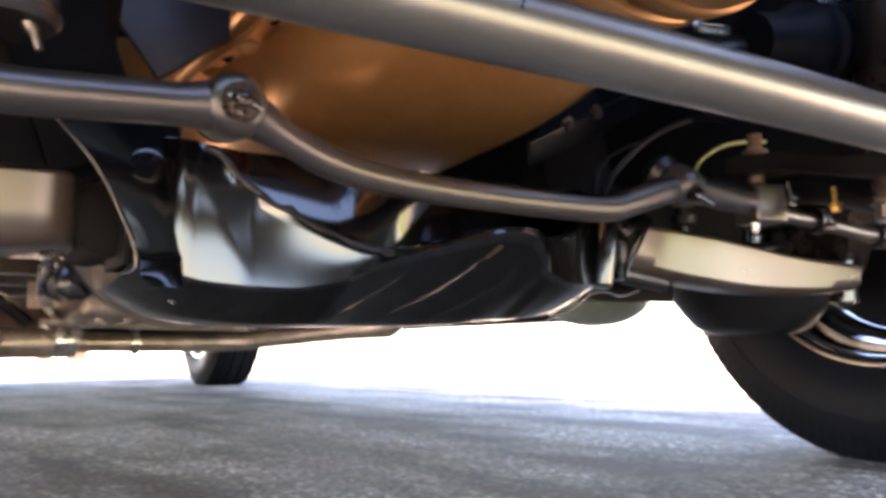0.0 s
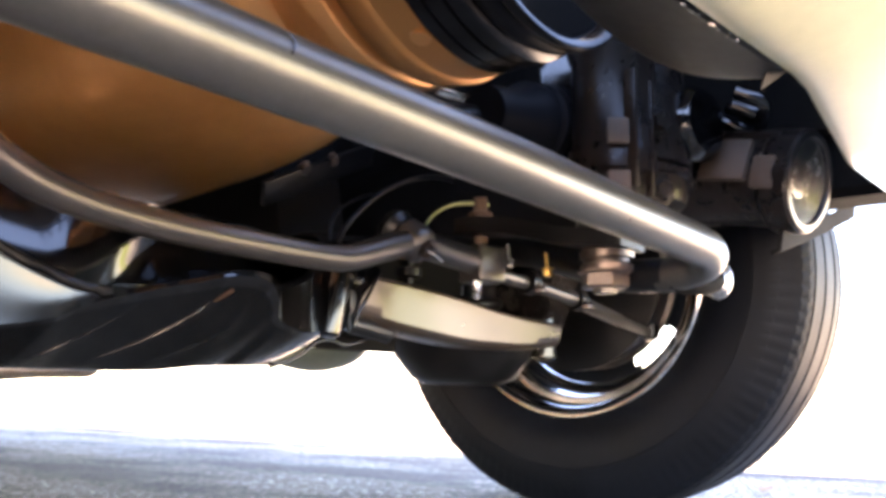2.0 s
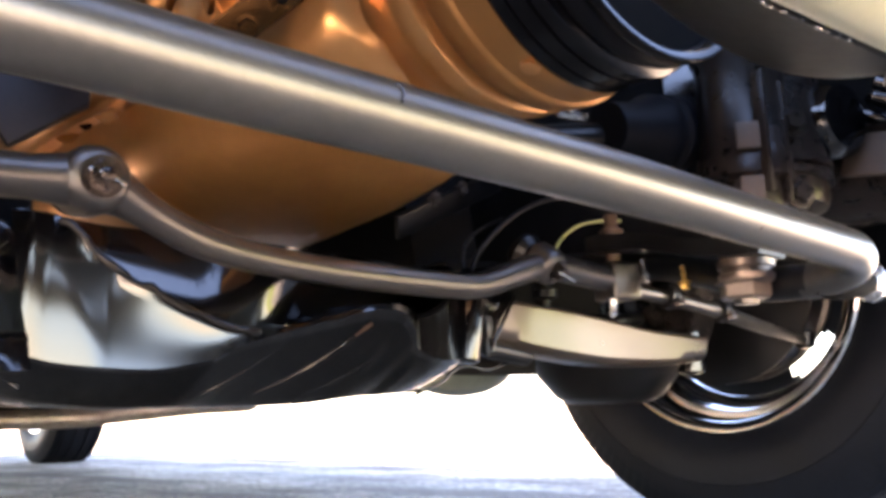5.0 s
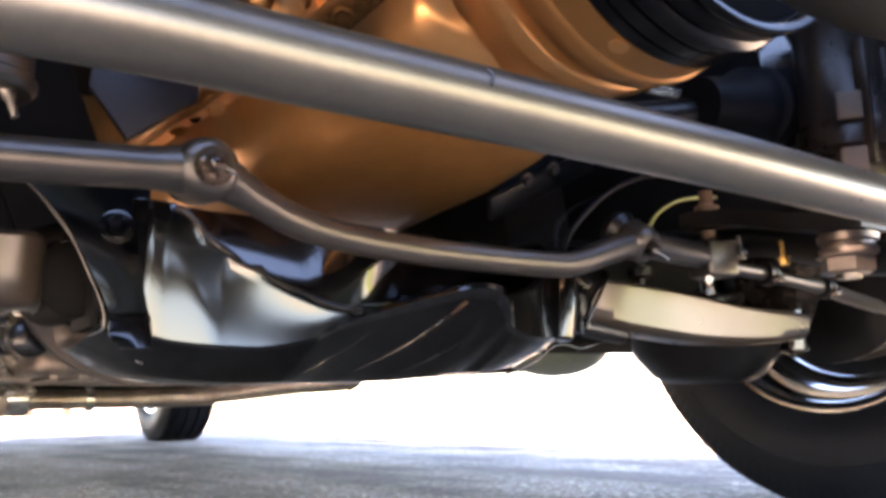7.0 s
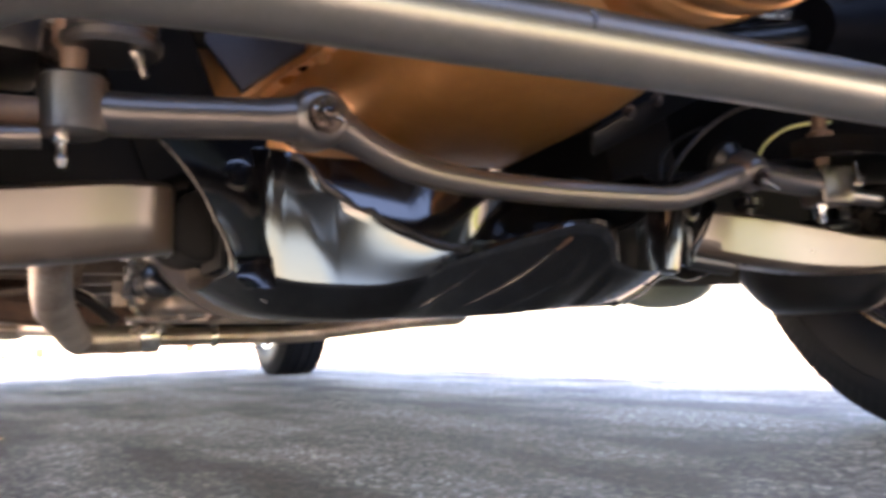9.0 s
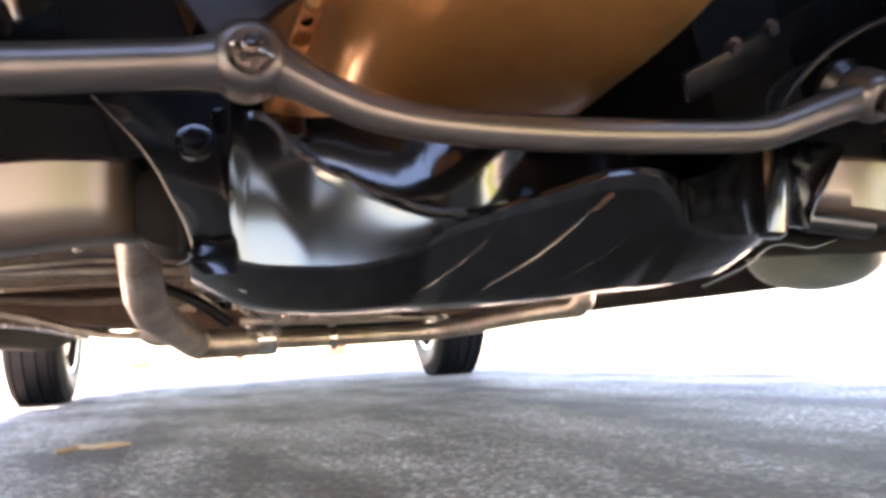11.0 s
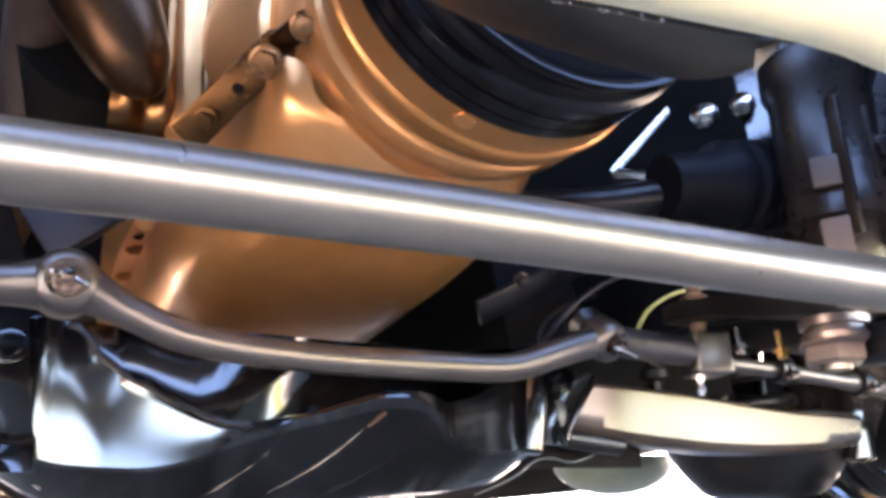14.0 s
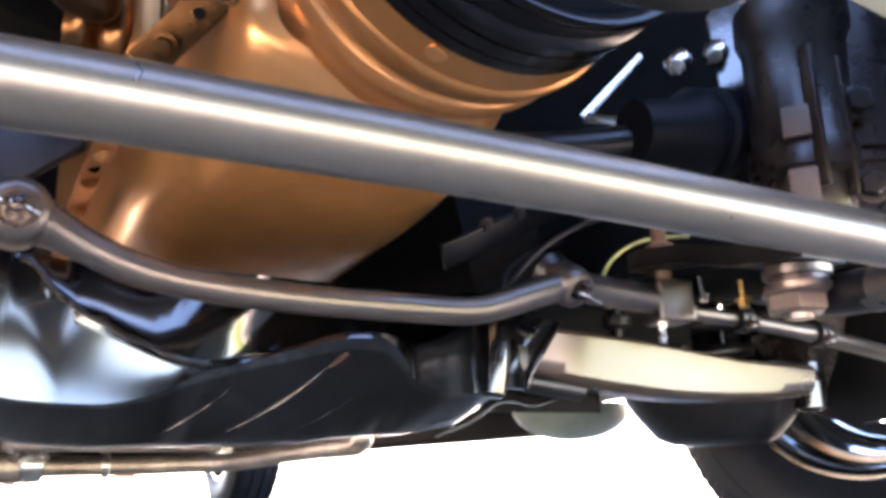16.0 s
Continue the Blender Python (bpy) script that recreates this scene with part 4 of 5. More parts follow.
part("pulley_bolt", bolt((CX, -0.302, CY), (0, -1, 0), 0.014, 0.012), SATIN, pulley)
part("fan_belt", tube([(CX + math.cos(a) * 0.0875, -0.2995, CY + math.sin(a) * 0.0875) for a in np.linspace(math.pi, 2 * math.pi, 40)] + [(0.12, -0.2995, 0.56)], 0.0070, 12, 1, smooth=False), RUBBER, pulley)


bracket = strap("clip", (0.219, -0.085, 0.400), (0.290, -0.080, 0.472), 0.007, 0.003, (-0.47, -0.83, -0.35), BRIGHT, gear, "bright V-shaped steel bracket")
strap("clip_leg", (0.219, -0.088, 0.399), (0.289, -0.086, 0.407), 0.008, 0.003, (-0.40, -0.60, -0.70), BRIGHT, bracket)
# added block that keeps side light off the oil pan
part("dark_tower", box((0.10, 0.44, 0.22), pose(0.300, 0.365, 0.325, 0, -12, 0), 0.012), SHADE_BLACK, cross, "added black block against light from the side")
strut = strap("mount_strut", (0.195, 0.105, 0.330), (0.345, 0.105, 0.405), 0.026, 0.006, (0, -1, -0.6), SATIN, cross, "black engine mount strut")
for x, z in ((0.279, 0.3825), (0.241, 0.365)):
    part("strut_bolt", bolt((x, 0.100, z), (0, -1, -0.6), 0.0062, 0.007), NUTS, strut)



# ---- front valance ----
rows, dam = [], []
for x in np.linspace(-0.70, 0.70, 68):
    bow = 0.10 * abs(x - 0.02)
    end = 0.15 * max(0, abs(x) - 0.16)
    pts = [(-0.430, 0.2685), (-0.436, 0.2665), (-0.444, 0.2675), (-0.456, 0.271), (-0.50, 0.289), (-0.58, 0.325), (-0.68, 0.385), (-0.76, 0.44), (-0.79, 0.50), (-0.80, 0.58)]
    rows.append([(x, y + bow, z + end) for y, z in pts])
LIP = [(-0.10, -0.376, 0.306), (-0.06, -0.3665, 0.303), (-0.03, -0.3635, 0.301), (-0.01, -0.366, 0.297), (0.006, -0.373, 0.291), (0.017, -0.384, 0.285), (0.0195, -0.397, 0.280), (0.014, -0.412, 0.2745), (0.006, -0.424, 0.270)]
line = smooth_line(LIP, 5)
for k, (x, y, z) in enumerate(line):
    u = k / (len(line) - 1)
    far = Vector((-0.10 + 0.106 * u, -0.428 + 0.10 * abs(-0.12 + 0.106 * u), 0.2715))
    near = Vector((x, y, z))
    row = [tuple(near + Vector((0, -0.010 * (1 - u), 0.022 * (1 - u) + 0.001))), tuple(near + Vector((0, -0.002, 0.008 * (1 - u) + 0.0005)))]
    for t in (0.0, 0.04, 0.12, 0.3, 0.55, 0.8, 1.0):
        p = near.lerp(far, t)
        row.append((p.x, p.y, p.z - 0.005 * math.sin(3.14 * t ** 0.6) * (1 - u)))
    dam.append(row)
part("air_dam", grid(dam, thick=0.003), DAM, car, "dull grey-green panel behind the valance", 60)
valance = part("front_valance", grid(rows, thick=0.003), CREAM, car, "pale cream painted lower front valance", 60)
chips = bmesh.new()
for k in range(34):
    x = random.uniform(-0.10, -0.022)
    lathe([(0, random.uniform(0.0003, 0.0006)), (0.0005, 0.0002)], (x, -0.4275 + 0.10 * abs(x - 0.02) + random.uniform(-0.0010, 0.0010), 0.2690), (0, 0.4, -1), 6, chips)
tagged(part("paint_chips", chips, BRIGHT, valance), "bright stone chips along the edge", kind="stuff")


# ---- wheels ----
def wheel_set(name, at, out):
    """A wheel on the x axis through at; out is +1 or -1 for the side that faces away from the car."""
    hub = part(name, lathe([(-0.05, 0.03), (-0.045, 0.060), (0.02, 0.066), (0.03, 0.060), (0.05, 0.045), (0.055, 0.02)], (0, 0, 0), (1, 0, 0), 40), CHROME, car, "chromed steel wheel with a black tyre")
    # pressed disc with five rounded slots near the rim
    shape = [(0.014, 0.046), (0.032, 0.070), (0.038, 0.104), (0.035, 0.111), (0.033, 0.118), (0.030, 0.125), (0.027, 0.132), (0.010, 0.150)]
    bm, n = bmesh.new(), 150
    ring = [[bm.verts.new((a, r * math.sin(2 * math.pi * k / n), r * math.cos(2 * math.pi * k / n))) for k in range(n)] for a, r in shape]
    for q in range(len(shape) - 1):
        for k in range(n):
            off = abs(((k + 0.5) * 360 / n + 142 + 36) % 72 - 36)
            if 2 <= q <= 5 and off < (15 if q in (2, 5) else 18):
                continue
            bm.faces.new((ring[q][k], ring[q][(k + 1) % n], ring[q + 1][(k + 1) % n], ring[q + 1][k]))
    bmesh.ops.solidify(bm, geom=list(bm.faces), thickness=0.004)
    part("wheel_disc", bm, SATIN, hub, "dark steel wheel disc with oblong slots")
    part("rim", lathe([(-0.0925, 0.1785), (-0.0940, 0.181), (-0.0943, 0.1875), (-0.092, 0.1900), (-0.086, 0.1905), (-0.080, 0.182), (-0.06, 0.176), (-0.045, 0.160), (-0.02, 0.150), (0.02, 0.154), (0.06, 0.174), (0.080, 0.182), (0.090, 0.190), (0.092, 0.186),
                       (0.084, 0.176), (0.064, 0.169), (0.02, 0.148), (-0.020, 0.143), (-0.0215, 0.1435), (-0.0225, 0.1455), (-0.0230, 0.1540), (-0.026, 0.1555), (-0.056, 0.1600), (-0.0600, 0.1615), (-0.0606, 0.1705), (-0.064, 0.1725), (-0.078, 0.1735), (-0.086, 0.1755)], (0, 0, 0), (1, 0, 0), 96, closed=True), CHROME, hub, "shiny chromed rim with a rolled lip")
    drum = part("brake_drum", lathe([(-0.075, 0.05), (-0.075, 0.118), (-0.070, 0.124), (-0.064, 0.124), (-0.062, 0.118), (-0.02, 0.118), (-0.018, 0.124), (-0.012, 0.124), (-0.010, 0.10)], (0, 0, 0), (1, 0, 0), 56), LINKS, hub, "grey steel brake drum")
    part("backing_plate", lathe([(-0.082, 0.03), (-0.084, 0.075), (-0.080, 0.10), (-0.074, 0.128), (-0.070, 0.128)], (0, 0, 0), (1, 0, 0), 48), SATIN, drum)
    # tyre: sidewall, shoulder with cut sipes, ribs and grooves
    half, R = 0.104, 0.314
    prof = [(-0.078, 0.176, 0), (-0.088, 0.190, 0), (-0.098, 0.205, 0), (-0.1035, 0.226, 0), (-0.104, 0.246, 0), (-0.1035, 0.252, 0), (-0.1045, 0.2535, 0), (-0.101, 0.266, 0), (-0.0965, 0.280, 0), (-0.0955, 0.2815, 1), (-0.091, 0.293, 1), (-0.085, 0.3035, 1), (-0.076, 0.3085, 1), (-0.0745, 0.3088, 2), (-0.067, 0.3105, 2)]
    ribs = []
    for c in (-0.060, -0.022, 0.022, 0.060):
        ribs += [(c - 0.0045, R - 0.0015 - 0.6 * c * c, 0), (c - 0.0035, R - 0.009, 0), (c + 0.0035, R - 0.009, 0), (c + 0.0045, R - 0.0015 - 0.6 * c * c, 0)]
    full = prof + ribs + [(-a, r, k) for a, r, k in reversed(prof)]
    n, bm, rings = 4 * 120, bmesh.new(), []
    for a, r, cut in full:
        ring = []
        for k in range(n):
            rr = r - (0.0017 if (cut == 1 and k % 4 == 0) or (cut == 2 and k % 4 == 2) else 0)
            t = 2 * math.pi * k / n
            y, z = rr * math.sin(t), rr * math.cos(t)
            if z < -0.302:
                a2 = a * (1 + 0.9 * (-0.302 - z))
                ring.append(bm.verts.new((a2, y, -0.302)))
            else:
                ring.append(bm.verts.new((a, y, z)))
        rings.append(ring)
    for p, q in zip(rings, rings[1:] + rings[:1]):
        for k in range(n):
            bm.faces.new((p[k], p[(k + 1) % n], q[(k + 1) % n], q[k]))
    part("tyre", bm, RUBBER, hub, "black tyre with ribbed tread", 30)
    hub.location = at
    return hub


front = wheel_set("wheel", (0.765, 0.048, 0.302), 1)
for at in ((-0.765, 0.048, 0.302), (0.80, 3.02, 0.302), (-0.80, 3.02, 0.302)):
    copy_thing(front, Matrix.Translation(at) @ Matrix.Rotation(math.pi if at[0] < 0 else 0, 4, "Z"))


# ---- exhaust, gearbox and floor, further back ----
downpipe = part("exhaust_downpipe", tube([(-0.287, 0.58, 0.38), (-0.272, 0.61, 0.275), (-0.267, 0.65, 0.218), (-0.262, 0.70, 0.200), (-0.214, 0.97, 0.160), (-0.200, 1.00, 0.1575), (-0.08, 1.01, 0.157)], 0.026, 28, smooth=False), EXHAUST, car, "weathered steel exhaust downpipe")
part("weld_ring", lathe([(-0.004, 0.026), (-0.002, 0.0285), (0.002, 0.0285), (0.004, 0.026)], (-0.207, 0.985, 0.1588), (0.75, 0.6, -0.1), 28), EXHAUST, downpipe)
cross_pipe = part("exhaust_crossover", tube([(-0.165, 1.00, 0.158), (-0.05, 1.005, 0.157), (0.10, 1.010, 0.156), (0.185, 1.010, 0.157), (0.222, 0.985, 0.159), (0.255, 0.90, 0.164), (0.300, 0.76, 0.172), (0.328, 0.675, 0.176, 0.0185), (0.337, 0.648, 0.180, 0.0185), (0.340, 0.64, 0.21, 0.0185), (0.34, 0.63, 0.36, 0.0185)], 0.0165, 24), EXHAUST, car, "bent steel exhaust crossover pipe")
for x in (-0.125, -0.10, 0.02):
    part("pipe_clamp", lathe([(-0.006, 0.017), (-0.006, 0.022), (0.006, 0.022), (0.006, 0.017)], (x, 1.006, 0.157), (1, 0, 0), 20), BRIGHT, cross_pipe, "bright pipe clamp")
    part("clamp_nut", bolt((x, 1.0, 0.178), (0, -0.3, 1), 0.007, 0.010), BRIGHT, cross_pipe)
part("tail_pipe", tube([(-0.10, 1.03, 0.165), (-0.20, 1.4, 0.19), (-0.30, 1.9, 0.21), (-0.34, 2.4, 0.25), (-0.36, 2.9, 0.36)], 0.025, 20), EXHAUST, car, "weathered exhaust pipe under the floor")
part("muffler", lathe([(0, 0.03), (0.02, 0.075), (0.05, 0.085), (0.45, 0.085), (0.48, 0.075), (0.5, 0.03)], (-0.30, 1.7, 0.25), (-0.08, 1, 0.03), 32), EXHAUST, car, "round steel muffler")

gearbox = part("gearbox", lathe([(0, 0.15), (0.06, 0.16), (0.10, 0.14), (0.22, 0.105), (0.40, 0.10), (0.44, 0.085), (0.62, 0.06), (0.66, 0.045)], (0, 0.60, 0.335), (0, 1, 0), 40), ALLOY, car, "dull aluminium gearbox case")
part("gearbox_pan", box((0.22, 0.30, 0.05), pose(0, 0.90, 0.215), 0.012, 3), EXHAUST, gearbox, "tan weathered sump pan")
for k in range(5):
    part("pan_rib", box((0.012, 0.26, 0.012), pose(-0.08 + 0.04 * k, 0.90, 0.190), 0.003), EXHAUST, gearbox)
part("bell_lip", lathe([(0, 0.145), (0.004, 0.165), (0.016, 0.165), (0.02, 0.15)], (0, 0.60, 0.335), (0, 1, 0), 48), ALLOY, gearbox)
part("solenoid", lathe([(0, 0.02), (0.004, 0.026), (0.08, 0.026), (0.085, 0.015)], (-0.13, 0.66, 0.235), (0, 1, 0), 24), CAST, gearbox)
part("shift_lever", tube([(-0.16, 0.70, 0.26), (-0.15, 0.80, 0.225), (-0.12, 0.92, 0.20), (-0.06, 0.97, 0.185)], 0.007, 12), BRIGHT, gearbox, "bright bent shift rod")
tmount = part("gearbox_crossmember", grid([[(x, 1.08 + dy, z + dz) for dy, dz in ((-0.04, 0), (-0.035, -0.006), (0.035, -0.006), (0.04, 0), (0.04, 0.03), (-0.04, 0.03))] for x, z in ((-0.64, 0.22), (-0.40, 0.21), (-0.22, 0.186), (0.22, 0.186), (0.40, 0.21), (0.64, 0.22))], ring=True), RUST, car, "brown steel gearbox crossmember")
part("propshaft", tube([(0, 1.25, 0.30), (0, 2.75, 0.31)], 0.036, 24), SHADE_BLACK, car, "dull black propeller shaft")
axle = part("rear_axle", tube([(-0.72, 3.02, 0.30), (0.72, 3.02, 0.30)], 0.038, 24), SHADE_BLACK, car, "dull black rear axle")
part("differential", lathe([(-0.12, 0.04), (-0.10, 0.10), (-0.04, 0.135), (0.04, 0.135), (0.10, 0.09), (0.14, 0.03)], (0, 3.02, 0.30), (0, 1, 0), 32), SHADE_BLACK, axle)
part("fuel_tank", box((0.80, 0.50, 0.16), pose(0, 3.55, 0.40), 0.04, 3), SHADE_BLACK, car, "dull black fuel tank")

rows = []
for x in np.linspace(-0.86, 0.86, 120):
    ridge = 0.008 * max(0, math.sin(abs(x) * 62)) if 0.16 < abs(x) < 0.62 else 0
    tunnel = 0.14 * math.exp(-(x / 0.15) ** 4)
    rows.append([(x, y, 0.325 + dz + tunnel * k - ridge * g) for y, dz, k, g in ((0.66, 0.0, 1, 1), (1.3, 0.0, 0.9, 1), (2.2, 0.0, 0.8, 1), (2.3, 0.03, 0.8, 0), (2.55, 0.20, 0.3, 0), (3.4, 0.22, 0, 0), (4.3, 0.24, 0, 0))])
# front slope of the floor pan, its shade put in as near-black
toe = [[(x, y, 0.325 + dz + 0.14 * math.exp(-(x / 0.15) ** 4)) for y, dz in ((0.48, 0.18), (0.56, 0.08), (0.62, 0.02), (0.658, 0.0))] for x in np.linspace(-0.86, 0.86, 60)]
part("toe_board", grid(toe, thick=0.006), SHADE_BLACK, car, "toe board, front of the floor darkened for shade")
part("floor_pan", grid(rows, thick=0.006), FLOORPAN, car, "ribbed brown steel floor pan")
for y in (1.25, 1.55, 1.95):
    part("floor_brace", box((1.24, 0.05, 0.03), pose(0, y, 0.305), 0.006), FLOORPAN, car)

# pipes, cables and brackets under the floor
part("shift_cable", tube([(-0.262, 0.95, 0.236), (-0.238, 0.95, 0.246), (-0.208, 0.95, 0.241), (-0.180, 0.95, 0.222), (-0.160, 0.95, 0.196)], 0.005, 10), BRIGHT, gearbox, "bright bent cable")
part("shift_cable", tube([(-0.240, 0.93, 0.212), (-0.215, 0.93, 0.222), (-0.190, 0.94, 0.214)], 0.004, 10), EXHAUST, gearbox)
part("side_muffler", tube([(-0.75, 1.30, 0.245, 0.030), (-0.56, 1.30, 0.250, 0.034), (-0.30, 1.30, 0.252, 0.034), (-0.27, 1.30, 0.252, 0.02)], 0.03, 20), RUST, car, "brown rusty cross pipe")
part("brake_pipe", tube([(-0.60, 0.95, 0.286), (-0.40, 0.95, 0.300), (-0.26, 0.95, 0.297), (-0.20, 0.97, 0.29)], 0.0055, 10), EXHAUST, car, "pale steel brake pipe")
part("brake_pipe", tube([(-0.60, 1.12, 0.224), (-0.45, 1.12, 0.226), (-0.30, 1.12, 0.212), (-0.15, 1.10, 0.205)], 0.0045, 10), EXHAUST, car)
part("hanger", plate([(-0.012, -0.035), (0.012, -0.035), (0.016, 0.03), (-0.010, 0.034)], 0.004, pose(-0.215, 0.99, 0.285, 86, 0, 10), 0.001), EXHAUST, car)
part("hanger", plate([(-0.014, -0.03), (0.012, -0.03), (0.012, 0.03), (-0.014, 0.03)], 0.004, pose(-0.134, 1.05, 0.232, 88, 0, -8), 0.001), EXHAUST, car)
for k in range(4):
    part("floor_bolt", bolt((-0.52 + 0.07 * k, 0.90 + 0.05 * (k % 2), 0.318), (0, -0.3, -1), 0.008, 0.008), BRIGHT, car)

part("cross_rod", tube([(-0.135, 0.93, 0.190), (-0.04, 0.93, 0.1865), (0.13, 0.93, 0.184)], 0.0058, 12), EXHAUST, gearbox, "pale steel cross rod")
part("clamp_tab", plate([(-0.02, -0.012), (0.018, -0.016), (0.024, 0.006), (-0.012, 0.014)], 0.004, pose(-0.108, 0.985, 0.172, 70, 20, 0), 0.001), BRIGHT, cross_pipe)
part("heat_tab", plate([(-0.016, -0.02), (0.016, -0.02), (0.014, 0.022), (-0.012, 0.026)], 0.004, pose(-0.155, 0.74, 0.236, 80, 0, 20), 0.001), BRIGHT, gearbox)
# the thickest, dark rod is added to cover a bright gap
for a, b, q, mat in (((-0.030, 0.96, 0.213), (0.224, 0.96, 0.181), 0.0050, BRIGHT), ((-0.14, 0.94, 0.190), (0.20, 0.94, 0.1805), 0.0060, EXHAUST), ((-0.10, 1.03, 0.1765), (0.20, 1.03, 0.1720), 0.0085, SATIN), ((-0.02, 0.95, 0.202), (0.16, 0.95, 0.186), 0.0040, SATIN)):
    part("cross_rod", tube([a, tuple((Vector(a) + Vector(b)) / 2 + Vector((0, 0, -0.002))), b], q, 12), mat, gearbox)
# U-bolt saddle on the pipe joint
saddle = part("pipe_saddle", lathe([(-0.016, 0.019), (-0.016, 0.026), (-0.010, 0.028), (0.010, 0.028), (0.016, 0.026), (0.016, 0.019)], (-0.094, 0.995, 0.160), (1, 0, 0.05), 24), BRIGHT, cross_pipe, "bright pipe saddle clamp")
for dx in (-0.012, 0.014):
    part("saddle_nut", bolt((-0.094 + dx, 0.968, 0.172), (0, -1, 0.3), 0.008, 0.016), BRIGHT, saddle)
part("saddle_ear", plate([(-0.022, -0.010), (0.020, -0.014), (0.026, 0.010), (-0.016, 0.016)], 0.005, pose(-0.100, 0.975, 0.184, 60, 12, 0), 0.001), BRIGHT, saddle)
# gear linkage over the joint
lever = part("shift_link", tube([(-0.27, 0.97, 0.322), (-0.18, 0.97, 0.312), (-0.128, 0.97, 0.306)], 0.006, 12), EXHAUST, gearbox, "pale steel gear linkage")
part("link_joint", box((0.034, 0.018, 0.022), pose(-0.126, 0.97, 0.300, 0, 12, 0), 0.004), BRIGHT, lever)
part("link_drop", tube([(-0.112, 0.97, 0.292), (-0.113, 0.965, 0.262), (-0.132, 0.96, 0.236)], 0.006, 12), BRIGHT, lever)
part("link_eye", lathe([(-0.006, 0.006), (-0.006, 0.013), (0.006, 0.013), (0.006, 0.006)], (-0.132, 0.955, 0.236), (0, 1, 0), 20, closed=True), BRIGHT, lever)
part("inspection_cover", box((0.052, 0.012, 0.058), pose(-0.092, 0.735, 0.246, 0, 2, 0), 0.003), CUP, gearbox, "pale green inspection cover")
part("cover_rib", box((0.007, 0.014, 0.058), pose(-0.060, 0.733, 0.246), 0.002), EXHAUST, gearbox)
part("stay_bar", tube([(-0.26, 0.93, 0.252), (-0.20, 0.93, 0.222), (-0.155, 0.94, 0.186)], 0.010, 14), SATIN, gearbox)
# pipes along the floor
for pts, r, mat, text in (([(-0.62, 1.02, 0.306), (-0.46, 1.02, 0.318), (-0.34, 1.02, 0.331), (-0.22, 1.03, 0.328)], 0.008, EXHAUST, "pale steel floor pipe"),
                          ([(-0.62, 1.00, 0.288), (-0.456, 1.00, 0.291), (-0.345, 1.00, 0.290), (-0.20, 1.00, 0.286)], 0.010, EXHAUST, "pale steel floor pipe"),
                          ([(-0.64, 1.03, 0.262), (-0.46, 1.03, 0.246), (-0.36, 1.03, 0.240), (-0.24, 1.03, 0.250)], 0.007, FLOORPAN, "brown floor pipe"),
                          ([(-0.62, 0.99, 0.246), (-0.50, 1.00, 0.224), (-0.373, 1.00, 0.186), (-0.30, 1.00, 0.178)], 0.007, EXHAUST, "pale steel brake pipe"),
                          ([(-0.60, 1.02, 0.222), (-0.48, 1.02, 0.204), (-0.38, 1.02, 0.178)], 0.005, BRIGHT, "bright steel cable")):
    part("floor_pipe", tube(pts, r, 14), mat, car, text)

# body shell
for s in (-1, 1):
    side = [(-0.88, 0.48), (-0.34, 0.42)]
    side += [(0.048 - 0.375 * math.cos(a), 0.302 + 0.375 * math.sin(a)) for a in np.linspace(0.32, math.pi, 22)]
    side += [(0.46, 0.255 if s > 0 else 0.335), (2.58, 0.255 if s > 0 else 0.335)]
    side += [(3.02 - 0.375 * math.cos(a), 0.302 + 0.375 * math.sin(a)) for a in np.linspace(0.0, math.pi, 22)]
    side += [(3.45, 0.36), (3.75, 0.45), (3.75, 0.86), (2.5, 0.92), (0.3, 0.92), (-0.88, 0.84)]
    m = Matrix(((0, 0, 1, s * 0.90), (1, 0, 0, 0), (0, 1, 0, 0), (0, 0, 0, 1)))
    part("side_panel", plate(side, 0.02, m), BODY, car, "painted body side with wheel arches")
    # unseen dark sheet added so the body side's inner face throws no light
    part("sill_bounce_mask", box((0.012, 2.10, 0.50), pose(s * 0.876, 1.52, 0.60), 0.003), SHADE_BLACK, car)
    # unseen inner wing, its height set by the sky light to block
    part("inner_wing", box((0.02, 1.3, 0.28), pose(s * 0.505, -0.10, 0.53, 0, 0, 0), 0.004), SHADE_BLACK, car)
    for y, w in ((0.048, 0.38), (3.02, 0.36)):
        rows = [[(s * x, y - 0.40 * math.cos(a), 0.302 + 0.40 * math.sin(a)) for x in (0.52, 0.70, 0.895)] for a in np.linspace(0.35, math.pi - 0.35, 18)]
        part("wheel_house", grid(rows, thick=0.004), SHADE_BLACK, car, "dull black wheel house")
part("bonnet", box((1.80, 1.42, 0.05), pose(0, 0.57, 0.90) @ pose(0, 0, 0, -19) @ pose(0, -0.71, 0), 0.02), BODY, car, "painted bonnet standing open")
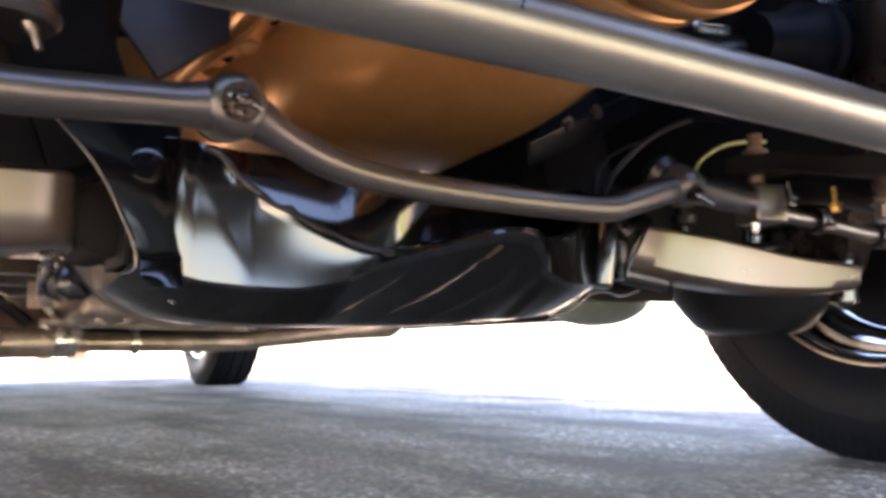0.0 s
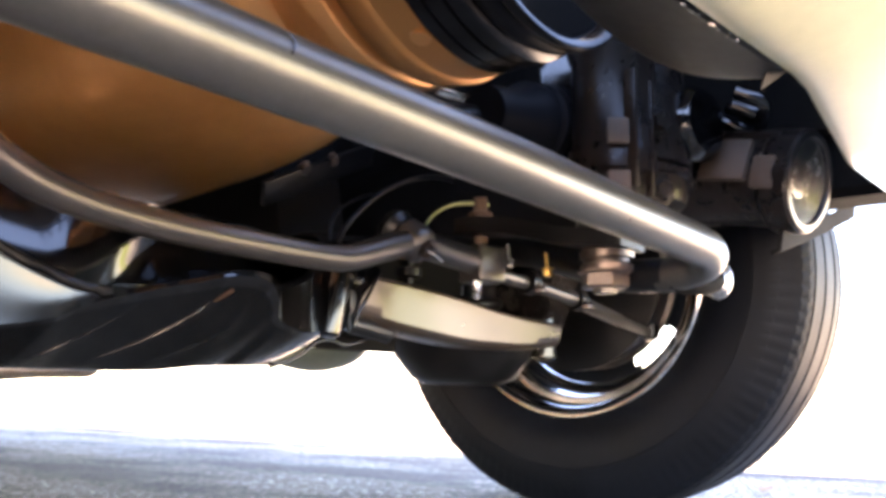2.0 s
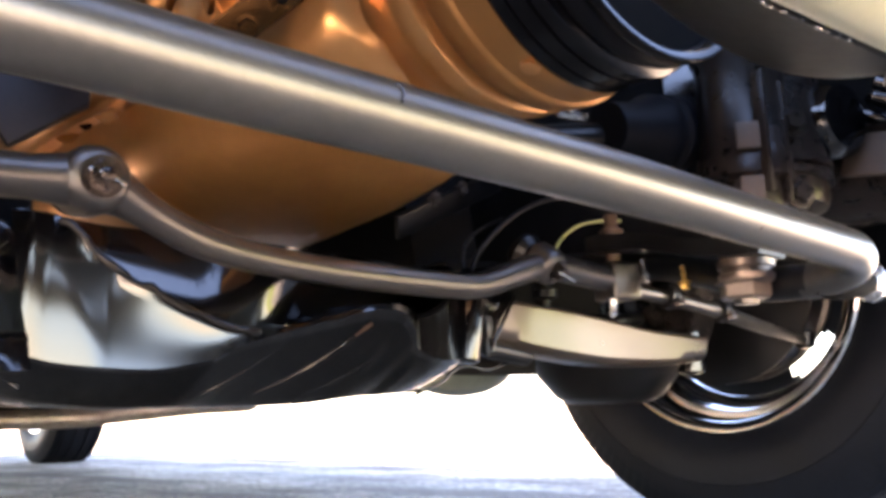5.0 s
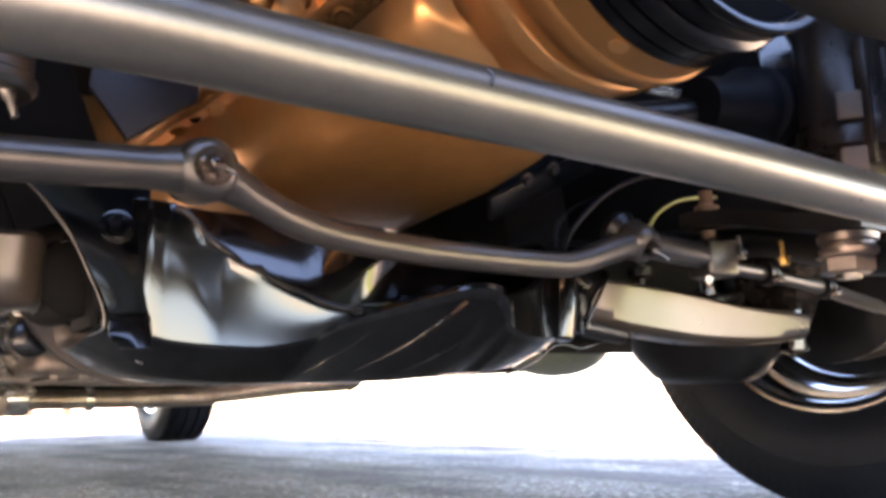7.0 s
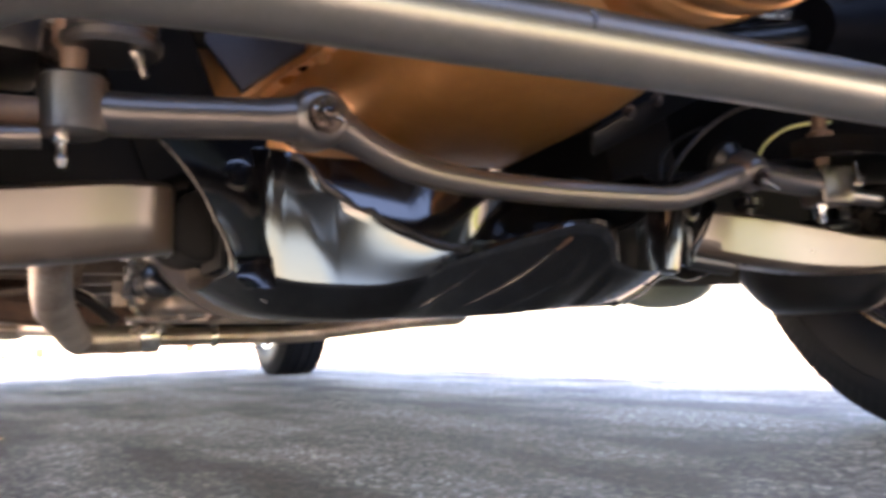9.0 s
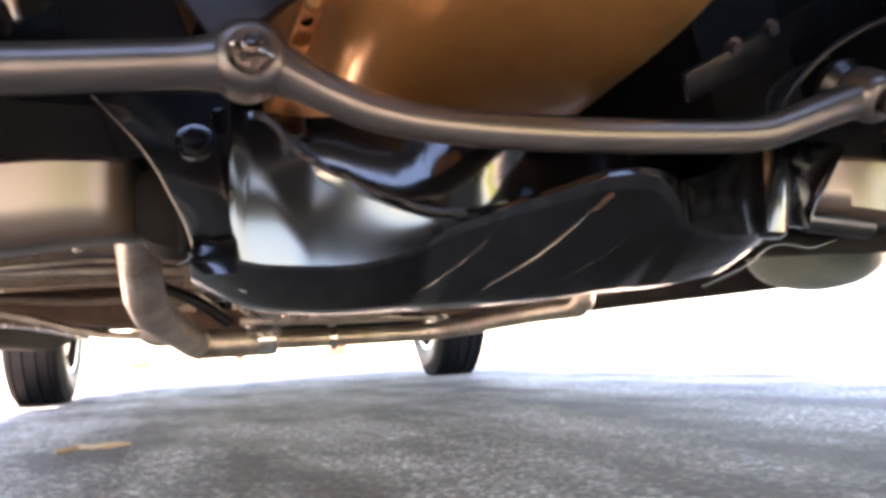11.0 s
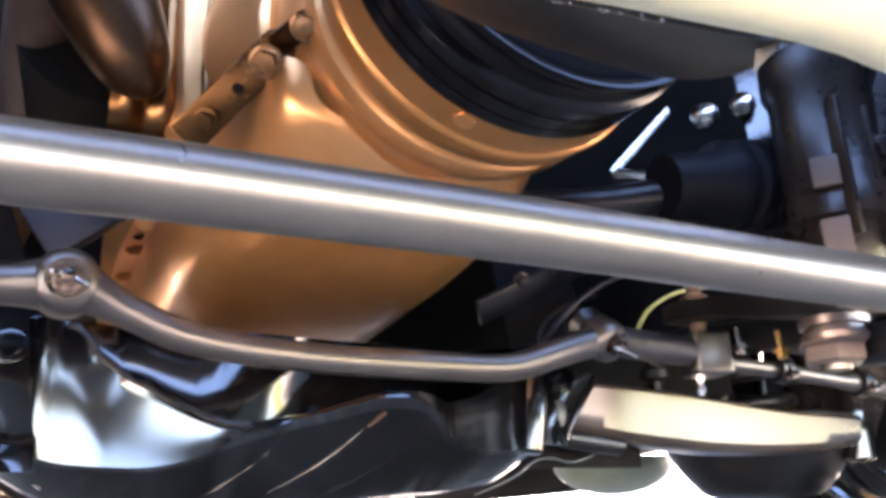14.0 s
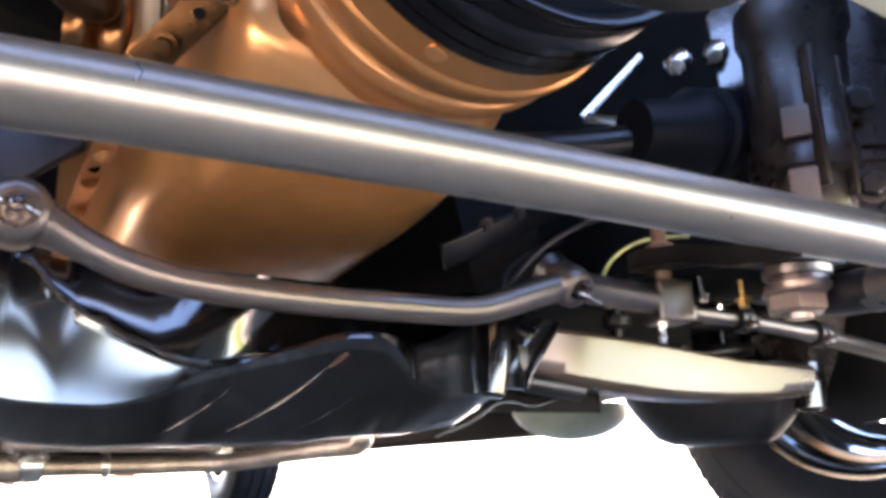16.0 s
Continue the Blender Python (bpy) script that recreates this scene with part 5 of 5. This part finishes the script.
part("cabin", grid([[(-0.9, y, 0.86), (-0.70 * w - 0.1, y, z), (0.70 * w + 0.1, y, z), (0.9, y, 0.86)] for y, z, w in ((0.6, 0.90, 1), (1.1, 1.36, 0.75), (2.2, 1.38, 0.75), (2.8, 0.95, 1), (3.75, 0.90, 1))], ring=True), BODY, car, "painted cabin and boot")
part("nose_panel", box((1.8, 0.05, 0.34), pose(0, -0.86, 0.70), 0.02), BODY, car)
# unseen dark sheets added behind nose and bonnet to cut bounce light
part("nose_bounce_mask", box((1.7, 0.01, 0.33), pose(0, -0.82, 0.70), 0.003), SHADE_BLACK, car)
part("bonnet_bounce_mask", box((1.70, 1.36, 0.01), pose(0, 0.57, 0.90) @ pose(0, 0, 0, -19) @ pose(0, -0.71, -0.04), 0.003), SHADE_BLACK, car)
part("firewall", box((1.6, 0.03, 0.46), pose(0, 0.52, 0.69), 0.01), SHADE_BLACK, car)


# ---- loose things on the ground ----
twig = part("twig", tube([(-0.425, 0.955, 0.004, 0.003), (-0.395, 0.985, 0.006, 0.005), (-0.37, 0.955, 0.007, 0.004), (-0.345, 0.95, 0.008, 0.005), (-0.318, 0.985, 0.005, 0.002)], 0.004, 10), TWIG)
tagged(twig, "small dry brown twig lying on the asphalt", "twig")
leaf_bm = grid([[(0.98 + u * 0.05, -0.10 + (v - 0.5) * 0.024 * math.sin(math.pi * min(1, u + 0.04)), 0.003 + 0.006 * abs(v - 0.5) + 0.004 * u) for v in (0, 0.25, 0.5, 0.75, 1)] for u in np.linspace(0.02, 0.98, 9)], thick=0.0006)
leaf = part("dry_leaf", leaf_bm, TWIG)
tagged(leaf, "curled dry brown leaf on the asphalt", "leaf")

# ---- low brick edging far behind the car ----
EDGE = material("terracotta_brick", (0.14, 0.060, 0.028), 0.8, 0, 0.4, 2.2, 60, 0.4, 0.002, second=(0.06, 0.04, 0.03))
edging = empty("brick_edging", (0, 15.0, 0))
tagged(edging, "few terracotta and brown edging bricks far behind", "edging")
for x, wide, high in ((-1.35, 0.30, 0.16), (-0.72, 0.16, 0.13), (-0.28, 0.24, 0.10), (0.30, 0.14, 0.18), (1.55, 0.22, 0.14), (2.05, 0.34, 0.20), (2.75, 0.15, 0.12)):
    part("brick", box((wide, 0.14, high), pose(x, random.uniform(-0.4, 0.4), high / 2 - 0.01, 0, 0, random.uniform(-20, 20)), 0.012), EDGE, edging)
